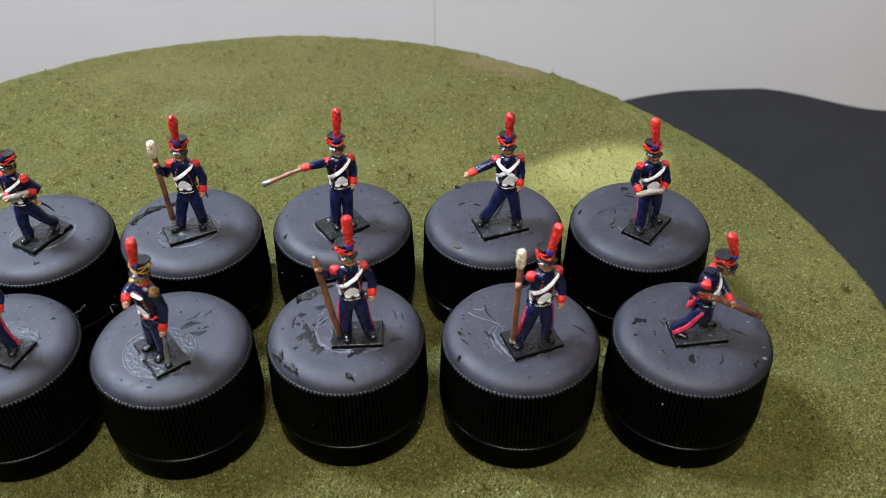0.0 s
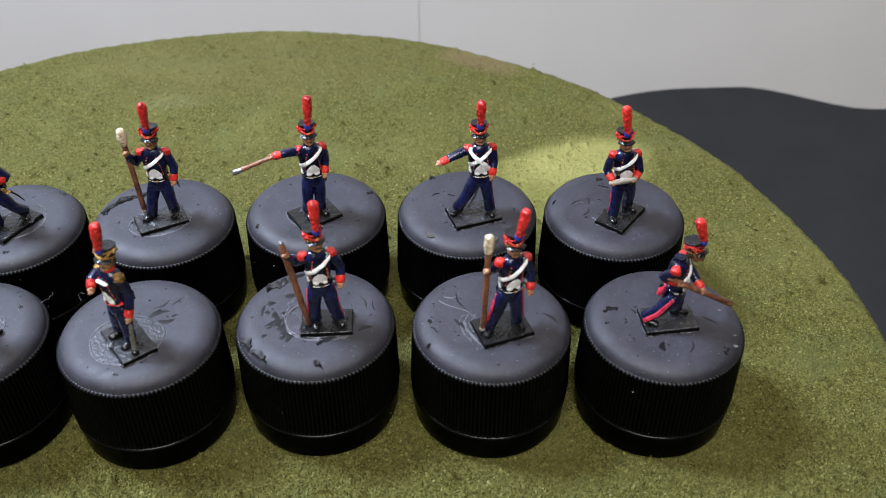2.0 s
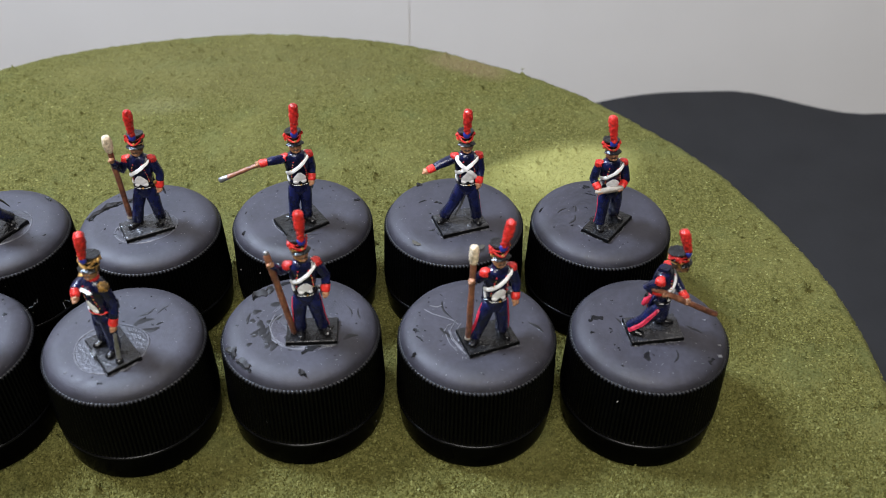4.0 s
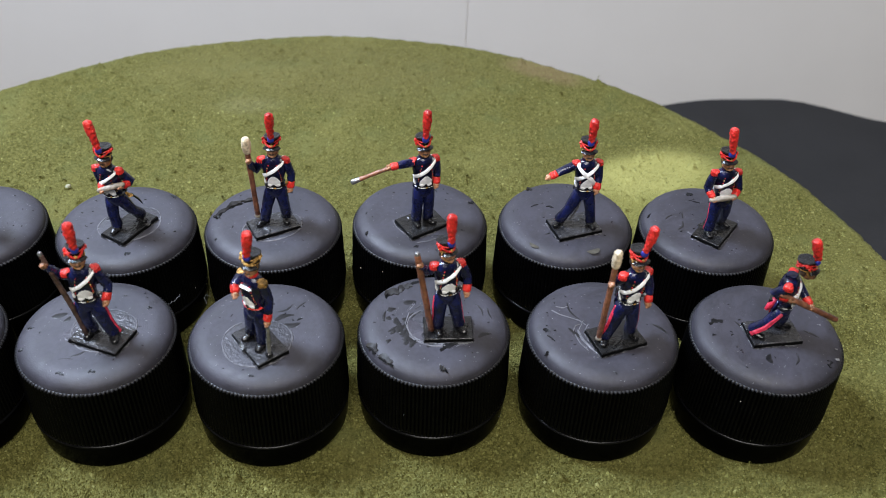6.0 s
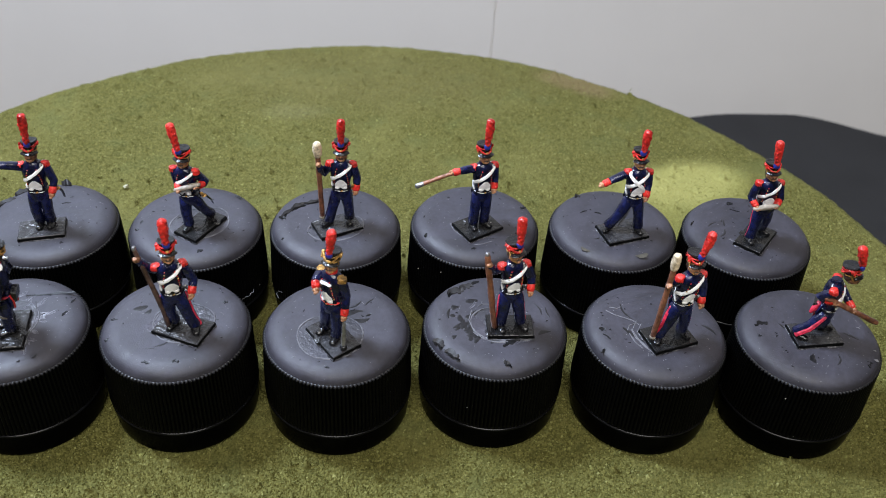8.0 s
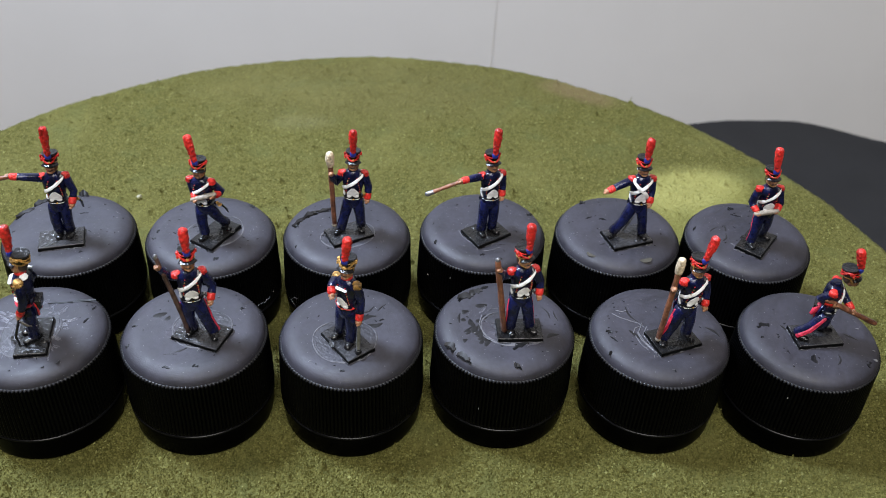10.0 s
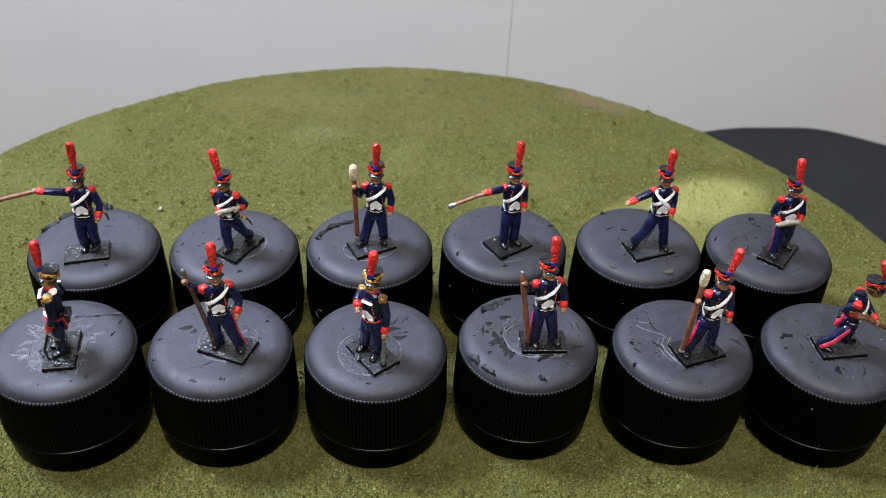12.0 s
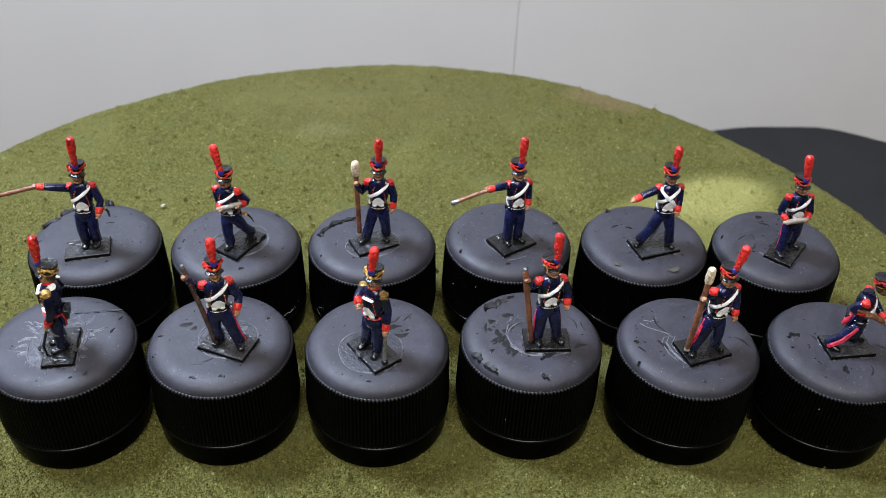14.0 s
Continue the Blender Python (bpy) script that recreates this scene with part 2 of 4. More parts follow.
    # painted light pool: firm curved edge towards the rim, fading out towards the figures
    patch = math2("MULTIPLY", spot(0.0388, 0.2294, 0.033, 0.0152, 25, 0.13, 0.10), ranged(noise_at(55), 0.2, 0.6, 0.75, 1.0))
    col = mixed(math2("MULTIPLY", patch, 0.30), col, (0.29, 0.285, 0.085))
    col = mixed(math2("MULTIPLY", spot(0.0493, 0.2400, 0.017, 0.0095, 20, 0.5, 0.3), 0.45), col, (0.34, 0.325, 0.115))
    col = mixed(math2("MULTIPLY", spot(0.0263, 0.2966, 0.013, 0.005, -30, 0.5), 0.5), col, (0.15, 0.10, 0.058))
    col = mixed(math2("MULTIPLY", spot(-0.0662, 0.2766, 0.009, 0.004, 0, 0.6), 0.09), col, (0.30, 0.30, 0.18))
    col = mixed(math2("MULTIPLY", spot(-0.045, 0.300, 0.055, 0.022, 0, 0.6, 0.6, 60), 0.35), col, (0.108, 0.093, 0.036))
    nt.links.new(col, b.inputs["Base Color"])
    bp = nt.nodes.new("ShaderNodeBump")
    bp.inputs["Strength"].default_value, bp.inputs["Distance"].default_value = 0.5, 0.0003
    nt.links.new(math2("SUBTRACT", noise_at(1500, 3), math2("MULTIPLY", cells.outputs["Distance"], 0.8)), bp.inputs["Height"])
    nt.links.new(bp.outputs["Normal"], b.inputs["Normal"])
    return m


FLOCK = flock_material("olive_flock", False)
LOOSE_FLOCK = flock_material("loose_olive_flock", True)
CRUMB = material("pale_foam_crumb", (0.115, 0.115, 0.032), 0.9, vary=0.35, scale=500, bump=0.5, bump_scale=2500, spec=0.15, second=(0.19, 0.19, 0.062))


# ---- building tools ----
class Shape:
    """Collects rounded pieces, in millimetres, into one mesh with a material for each face."""

    def __init__(self):
        self.verts, self.faces, self.slots = [], [], []
        self.m = Matrix.Identity(4)

    def grid(self, rings, slot, closed=True):
        start = len(self.verts)
        n = len(rings[0])
        for ring in rings:
            self.verts.extend(self.m @ Vector(v) for v in ring)
        for i in range(len(rings) - 1):
            for j in range(n if closed else n - 1):
                a, b = start + i * n + j, start + i * n + (j + 1) % n
                self.faces.append((a, b, b + n, a + n))
                self.slots.append(slot)
        if closed:
            self.faces.append(tuple(start + j for j in reversed(range(n))))
            self.faces.append(tuple(start + (len(rings) - 1) * n + j for j in range(n)))
            self.slots += [slot, slot]

    def tube(self, path, radii, slot, sides=12, flat=1.0, up=(0, 0, 1), ends=True):
        """A limb along path; radii one for each point; flat squeezes it along its second axis."""
        pts = [Vector(p) for p in path]
        radii = list(radii)
        if ends:
            d0, d1 = (pts[0] - pts[1]).normalized(), (pts[-1] - pts[-2]).normalized()
            head = [(pts[0] + d0 * radii[0] * math.sin(a) * 0.8, radii[0] * math.cos(a)) for a in (1.45, 1.0, 0.5)]
            tail = [(pts[-1] + d1 * radii[-1] * math.sin(a) * 0.8, radii[-1] * math.cos(a)) for a in (0.5, 1.0, 1.45)]
            pts = [p for p, _ in head] + pts + [p for p, _ in tail]
            radii = [r for _, r in head] + radii + [r for _, r in tail]
        rings = []
        side = None
        for i, p in enumerate(pts):
            d = (pts[min(i + 1, len(pts) - 1)] - pts[max(i - 1, 0)]).normalized()
            if side is None:
                side = d.cross(Vector(up))
                if side.length < 0.05:
                    side = d.cross(Vector((1, 0, 0)))
            side = (side - d * side.dot(d)).normalized()
            other = d.cross(side)
            rings.append([p + radii[i] * (math.cos(t) * side + flat * math.sin(t) * other) for t in (2 * math.pi * k / sides for k in range(sides))])
        self.grid(rings, slot)

    def ball(self, c, r, slot, turn=(0, 0, 0), sides=12, rows=8, lump=0.0):
        if isinstance(r, (int, float)):
            r = (r, r, r)
        rot = Euler([radians(a) for a in turn]).to_matrix()
        rings = []
        for i in range(rows + 1):
            a = -math.pi / 2 + math.pi * min(max(i / rows, 0.02), 0.98)
            ring = []
            for k in range(sides):
                t = 2 * math.pi * k / sides
                v = Vector((r[0] * math.cos(a) * math.cos(t), r[1] * math.cos(a) * math.sin(t), r[2] * math.sin(a)))
                if lump:
                    v *= 1 + lump * noise.noise(v * 2.3 + Vector(c))
                ring.append(Vector(c) + rot @ v)
            rings.append(ring)
        self.grid(rings, slot)

    def loft(self, rows, slot, sides=18):
        """rows: (cx, cy, z, rx, ry)."""
        self.grid([[(cx + rx * math.cos(t), cy + ry * math.sin(t), z) for t in (2 * math.pi * k / sides for k in range(sides))] for cx, cy, z, rx, ry in rows], slot)

    def slab(self, c, size, slot, turn=0.0, chamfer=0.12):
        """A low plate with chamfered edges; c is the middle of its underside."""
        w, d, h = size
        rot = Matrix.Rotation(radians(turn), 3, "Z")
        rings = []
        for z, inset in ((0, 0), (h - chamfer, 0), (h, chamfer)):
            a, b = w / 2 - inset, d / 2 - inset
            rings.append([Vector(c) + rot @ Vector(v) for v in ((-a, -b, z), (a, -b, z), (a, b, z), (-a, b, z))])
        self.grid(rings, slot)

    def mesh(self, name, materials, smooth=True, jitter=0.0, sharp=40):
        me = bpy.data.meshes.new(name)
        k = 0.001
        vs = []
        for v in self.verts:
            if jitter:
                v = v + jitter * noise.noise_vector(v * 1.1)
            vs.append((v.x * k, v.y * k, v.z * k))
        me.from_pydata(vs, [], self.faces)
        for m in materials:
            me.materials.append(m)
        me.polygons.foreach_set("material_index", self.slots)
        me.validate()
        me.update()
        if smooth:
            me.polygons.foreach_set("use_smooth", [True] * len(me.polygons))
            me.set_sharp_from_angle(angle=radians(sharp))
        return me


def part(name, mesh, parent, label="", at=None):
    ob = new(name, mesh)
    ob.parent = parent
    if at is not None:
        ob.matrix_local = at
    if label:
        ob["label"] = label
    return ob


def box_mesh(name, lo, hi, mat, bevel=0.0):
    bm = bmesh.new()
    bmesh.ops.create_cube(bm, size=1.0)
    for v in bm.verts:
        v.co = Vector([lo[i] + (v.co[i] + 0.5) * (hi[i] - lo[i]) for i in range(3)])
    if bevel:
        bmesh.ops.bevel(bm, geom=bm.edges[:], offset=bevel, segments=2, affect="EDGES")
    me = bpy.data.meshes.new(name)
    bm.to_mesh(me)
    bm.free()
    me.materials.append(mat)
    return me


# ---- the room ----
FLOOR_Z, CEIL_Z, DESK_Z, WALL_Y = -0.795, 1.585, -0.062, 0.400


def structure(name, lo, hi, mat, label, category):
    return tagged(new(name, box_mesh(name, lo, hi, mat)), label, category, kind="structure")


structure("floor", (-1.7, -2.0, FLOOR_Z - 0.05), (1.7, WALL_Y, FLOOR_Z), FLOORING, "grey floor far below the desk", "floor")
structure("ceiling", (-1.8, -2.1, CEIL_Z), (1.8, WALL_Y + 0.1, CEIL_Z + 0.05), CEILING, "plain pale ceiling over the room", "ceiling")
structure("wall_west", (-1.8, -2.1, FLOOR_Z), (-1.7, WALL_Y, CEIL_Z), DIM_WALL, "plain grey wall", "wall")
structure("wall_east", (1.7, -2.1, FLOOR_Z), (1.8, WALL_Y, CEIL_Z), DIM_WALL, "plain grey wall", "wall")
structure("wall_south", (-1.7, -2.1, FLOOR_Z), (1.7, -2.0, CEIL_Z), DIM_WALL, "plain grey wall behind the camera", "wall")

# the white wall behind the board is two smooth panels with a narrow upright gap
SEAM_X = 0.0107
wall = tagged(new("wall_north", box_mesh("wall_back", (-1.8, WALL_Y + 0.0008, FLOOR_Z), (1.8, WALL_Y + 0.1, CEIL_Z), WALL)),
              "smooth white wall of two panels with an upright gap", "wall", kind="structure")
part("panel", box_mesh("panel_west", (-1.7, WALL_Y, FLOOR_Z), (SEAM_X - 0.0001, WALL_Y + 0.0007, CEIL_Z), WALL, 0.0002), wall)
part("panel", box_mesh("panel_east", (SEAM_X + 0.0001, WALL_Y, FLOOR_Z), (1.7, WALL_Y + 0.0007, CEIL_Z), WALL, 0.0002), wall)


# ---- the black desk with its wavy back edge ----
def desk_edge(x):
    """How far back the desk's edge runs at x."""
    def step(a, b, v):
        u = min(max((v - a) / (b - a), 0), 1)
        return u * u * (3 - 2 * u)
    return 0.357 + 0.026 * step(0.02, 0.125, x) - 0.021 * step(0.147, 0.200, x) + 0.005 * step(0.22, 0.40, x)


def desk():
    ob = tagged(new("desk"), "matt black desk with a wavy back edge", "desk")
    bm = bmesh.new()
    xs = [-0.55 + 1.45 * i / 180 for i in range(181)]
    loops = []
    for z, inset in ((DESK_Z - 0.028, 0.004), (DESK_Z - 0.024, 0.0), (DESK_Z - 0.003, 0.0), (DESK_Z, 0.003)):
        ring = [bm.verts.new((x, desk_edge(x) - inset, z)) for x in xs]
        ring += [bm.verts.new((x, -0.45 + inset, z)) for x in reversed(xs)]
        loops.append(ring)
    for a, b in zip(loops, loops[1:]):
        for i in range(len(a)):
            j = (i + 1) % len(a)
            bm.faces.new((a[i], b[i], b[j], a[j]))
    n = len(xs)
    for ring, flip in ((loops[0], True), (loops[-1], False)):
        for i in range(n - 1):
            f = (ring[i], ring[2 * n - 1 - i], ring[2 * n - 2 - i], ring[i + 1])
            bm.faces.new(f if not flip else tuple(reversed(f)))
    bmesh.ops.recalc_face_normals(bm, faces=bm.faces[:])
    me = bpy.data.meshes.new("desk_top")
    bm.to_mesh(me)
    bm.free()
    me.materials.append(CLOTH)
    part("desktop", me, ob)
    for x in (-0.50, 0.80):
        for y in (-0.40, 0.24):
            part("leg", box_mesh("desk_leg", (x, y, FLOOR_Z), (x + 0.05, y + 0.05, DESK_Z - 0.028), CLOTH, 0.004), ob)


desk()


# ---- the flocked board ----
BOARD_C = Vector((-0.0459, 0.1709))


def board_radius(a):
    return 0.1508 + 0.0004 * math.sin(5 * a + 1) + 0.0003 * math.sin(17 * a)


def lie(x, y):
    """Height of the flock's uneven surface: broad swells, and low clumps a few millimetres wide."""
    clump = max(0.0, noise.noise(Vector((x * 430, y * 560, 3))) - 0.22)
    fine = max(0.0, noise.noise(Vector((x * 760, y * 900, 8))))
    return 0.0005 * noise.noise(Vector((x * 130, y * 130, 0))) + 0.0065 * clump * clump + 0.00013 * fine - 0.0006


def board():
    n, rows = 760, 240
    turns = [2 * math.pi * k / n for k in range(n)]
    verts = [(BOARD_C.x, BOARD_C.y, -0.0005)]
    for i in range(1, rows - 4):
        for a in turns:
            r = board_radius(a) * i / rows
            x, y = BOARD_C.x + r * math.cos(a), BOARD_C.y + r * math.sin(a)
            verts.append((x, y, lie(x, y)))
    for drop, out in ((-0.0006, 0.988), (-0.0010, 0.996), (-0.0022, 1.0), (-0.007, 1.0), (-0.009, 0.995)):
        for a in turns:
            r = board_radius(a) * out + 0.0006 * noise.noise(Vector((math.cos(a) * 60, math.sin(a) * 60, drop * 300)))
            z = drop + 0.0003 * noise.noise(Vector((math.cos(a) * 90, math.sin(a) * 90, 5)))
            verts.append((BOARD_C.x + r * math.cos(a), BOARD_C.y + r * math.sin(a), z))
    rings = (len(verts) - 1) // n
    faces = [(0, 1 + k, 1 + (k + 1) % n) for k in range(n)]
    for i in range(rings - 1):
        p = 1 + i * n
        faces += [(p + k, p + n + k, p + n + (k + 1) % n, p + (k + 1) % n) for k in range(n)]
    faces.append(tuple(1 + (rings - 1) * n + k for k in reversed(range(n))))
    me = bpy.data.meshes.new("board")
    me.from_pydata(verts, [], faces)
    me.polygons.foreach_set("use_smooth", [True] * len(me.polygons))
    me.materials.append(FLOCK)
    ob = tagged(new("terrain_board", me), "round display board covered in olive green flock", "terrain board")
    core = Shape()
    core.loft([(BOARD_C.x * 1000, BOARD_C.y * 1000, z, r, r) for z, r in ((-62, 85), (-60, 86), (-11, 86), (-9, 85))], 0, 48)
    tagged(new("stand", core.mesh("stand", [DRUM])), "dark round stand under the flocked board", "stand")
    return ob


board()


def flock_grains(name, count, mean, least, material, seed, label):
    """Loose grains of flock over the board, each a small leaning wedge."""
    rng = np.random.default_rng(seed)
    a = rng.uniform(0, 2 * np.pi, count * 2)
    f = np.sqrt(rng.uniform(0, 1, count * 2)) * 0.999
    rad = np.array([board_radius(v) for v in a]) * f
    x, y = BOARD_C.x + rad * np.cos(a), BOARD_C.y + rad * np.sin(a)
    # thinner towards the back: the soft focus there is put into the shape
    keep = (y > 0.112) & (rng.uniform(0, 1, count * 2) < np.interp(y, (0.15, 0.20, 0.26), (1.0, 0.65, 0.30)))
    x, y, f = x[keep][:count], y[keep][:count], f[keep][:count]
    n = len(x)
    size = rng.gamma(5.0, mean / 5, n) * 0.001 + least * 0.001
    # each grain: a four-sided lump, leaning a little
    ang = rng.uniform(0, 2 * np.pi, n)[:, None] + np.arange(4)[None, :] * (np.pi / 2) + rng.uniform(-0.4, 0.4, (n, 4))
    reach = size[:, None] * rng.uniform(0.7, 1.2, (n, 4))
    z = np.array([lie(p, q) for p, q in zip(x, y)]) + 0.00011
    z = np.where(f > 0.98, np.interp(f, (0.98, 0.99, 1.0), (-0.0006, -0.0007, -0.0016)), z)
    v = np.zeros((n, 5, 3))
    v[:, :4, 0], v[:, :4, 1] = x[:, None] + reach * np.cos(ang), y[:, None] + reach * np.sin(ang)
    v[:, :4, 2] = z[:, None] - 0.00006
    v[:, 4, 0], v[:, 4, 1] = x + rng.normal(0, 0.35, n) * size, y + rng.normal(0, 0.35, n) * size
    # tips also lower towards the back, for the same soft focus
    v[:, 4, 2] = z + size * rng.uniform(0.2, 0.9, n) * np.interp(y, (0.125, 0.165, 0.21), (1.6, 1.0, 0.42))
    base = np.arange(n)[:, None] * 5
    faces = np.concatenate([base + np.array(t) for t in ((0, 1, 4), (1, 2, 4), (2, 3, 4), (3, 0, 4))])
    me = bpy.data.meshes.new(name)
    me.from_pydata(v.reshape(-1, 3).tolist(), [], faces.tolist())
    me.materials.append(material)
    tagged(new(name, me), label, "flock", kind="stuff")


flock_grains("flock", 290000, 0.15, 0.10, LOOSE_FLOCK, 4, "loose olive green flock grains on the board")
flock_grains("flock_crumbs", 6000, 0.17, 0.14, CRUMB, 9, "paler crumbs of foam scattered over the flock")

pebble = Shape()
pebble.ball((0, 0, 0.35), (0.8, 0.55, 0.42), 0, (0, 0, 30), 9, 6, 0.5)
PEBBLE = material("pale_grit", (0.36, 0.35, 0.25), 0.8, vary=0.3, scale=900)
stone = tagged(new("pebble", pebble.mesh("pebble", [PEBBLE])), "small pale piece of grit on the flock", "pebble")
stone.location = (-0.1095, 0.2349, 0)


# ---- bottle caps ----
def lid_drop(r):
    """How far the rounded shoulder lies below the flat top at radius r, in mm."""
    return 0.0 if r < 10.2 else 0.9 * ((r - 10.2) / 3.4) ** 2.6


def cap_meshes():
    top = Shape()
    n = 96
    prof = [(r, 23.45 - lid_drop(r)) for r in (0.02, 4.0, 8.0, 10.2, 11.0, 11.7, 12.3, 12.8, 13.2, 13.6)] + [(13.95, 22.2), (14.25, 21.7), (14.45, 21.05), (14.55, 20.4)]
    top.grid([[(r * math.cos(t), r * math.sin(t), z) for t in (2 * math.pi * k / n for k in range(n))] for r, z in reversed(prof)], 0)
    grip = Shape()
    ridges, per = 120, 4
    wave = (0.0, 0.75, 1.0, 0.75)
    rows = ((21.0, 14.40, 0.0), (20.9, 14.45, 0.42), (20.6, 14.5, 0.50), (20.0, 14.52, 0.48), (14.0, 14.75, 0.46), (7.6, 14.98, 0.44), (7.1, 14.98, 0.38), (6.9, 14.85, 0.0))
    rings = []
    for z, r, amp in reversed(rows):
        rings.append([((r + amp * wave[k % per]) * math.cos(t), (r + amp * wave[k % per]) * math.sin(t), z)
                      for k, t in ((k, 2 * math.pi * k / (ridges * per)) for k in range(ridges * per))])
    grip.grid(rings, 0)
    # primer caught on the ridges' upper ends
    grip.slots = [1 if len(f) == 4 and min(grip.verts[i].z for i in f) > 20.58 else 0 for f in grip.faces]
    ring = Shape()
    prof = [(14.4, 6.75), (14.8, 6.72), (15.1, 6.66), (15.28, 6.52), (15.34, 6.3), (15.3, 5.6), (15.0, 2.5), (14.85, 0.6), (14.65, 0.12), (14.2, 0.0)]
    ring.grid([[(r * math.cos(t), r * math.sin(t), z) for t in (2 * math.pi * k / n for k in range(n))] for r, z in reversed(prof)], 0)
    # the ring's upper edge, its highlight put in as lighter, glossier plastic
    ring.slots = [1 if len(f) == 4 and min(ring.verts[i].z for i in f) > 6.25 else 0 for f in ring.faces]
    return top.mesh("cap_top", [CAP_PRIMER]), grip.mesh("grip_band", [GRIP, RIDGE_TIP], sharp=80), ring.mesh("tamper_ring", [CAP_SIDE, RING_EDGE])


CAP_MESHES = cap_meshes()


def flake_mesh(rng, length, width, lift):
    """A torn sliver of paint, raised at one side."""
    s = Shape()
    n = 7
    rings = []
    for i in range(n):
        u = i / (n - 1)
        w = width * (0.25 + math.sin(math.pi * min(max(u, 0.06), 0.94))) * rng.uniform(0.5, 1.2) * 0.5
        y = rng.uniform(-0.12, 0.12) * width * 2 + 0.25 * width * math.sin(u * 4)
        x = (u - 0.5) * length
        h = lift * rng.uniform(0.4, 1.0)
        rings.append([(x, y - w, -0.02), (x, y + w, -0.02), (x, y + w * 0.8, h), (x, y - w * 0.8, h * 0.35 + min(0.03, lift))])
    s.grid(rings, 0)
    return s


def smear_mesh(rng, length, width):
    """A thin tapering brush mark with a soft bend."""
    s = Shape()
    n, bend = 9, rng.uniform(-0.18, 0.18) * length
    rings = []
    for i in range(n):
        u = i / (n - 1)
        w = 0.5 * width * math.sin(math.pi * (0.05 + 0.9 * u)) ** 0.6 * rng.uniform(0.82, 1.1) * (1.15 - 0.4 * u)
        x, y = (u - 0.5) * length, bend * math.sin(math.pi * u)
        rings.append([(x, y - w, -0.02), (x, y + w, -0.02), (x, y + w * 0.85, 0.008), (x, y - w * 0.85, 0.008)])
    s.grid(rings, 0)
    return s


def bristle_mesh(rng, length, width):
    """A brush stroke in clear varnish: a bundle of fine raised lines."""
    s = Shape()
    lines = max(2, int(width / 0.17))
    bend = rng.uniform(-0.15, 0.15) * length
    for i in range(lines):
        y = (i - (lines - 1) / 2) * 0.17 + rng.uniform(-0.05, 0.05)
        a, b = -0.5 * length * rng.uniform(0.5, 1.0), 0.5 * length * rng.uniform(0.5, 1.0)
        pts = [(a + (b - a) * k / 5, y + bend * math.sin(math.pi * k / 5) + rng.uniform(-0.03, 0.03), 0.0) for k in range(6)]
        s.tube(pts, [rng.uniform(0.03, 0.075) for _ in range(6)], 0, 6, 0.7)
    return s


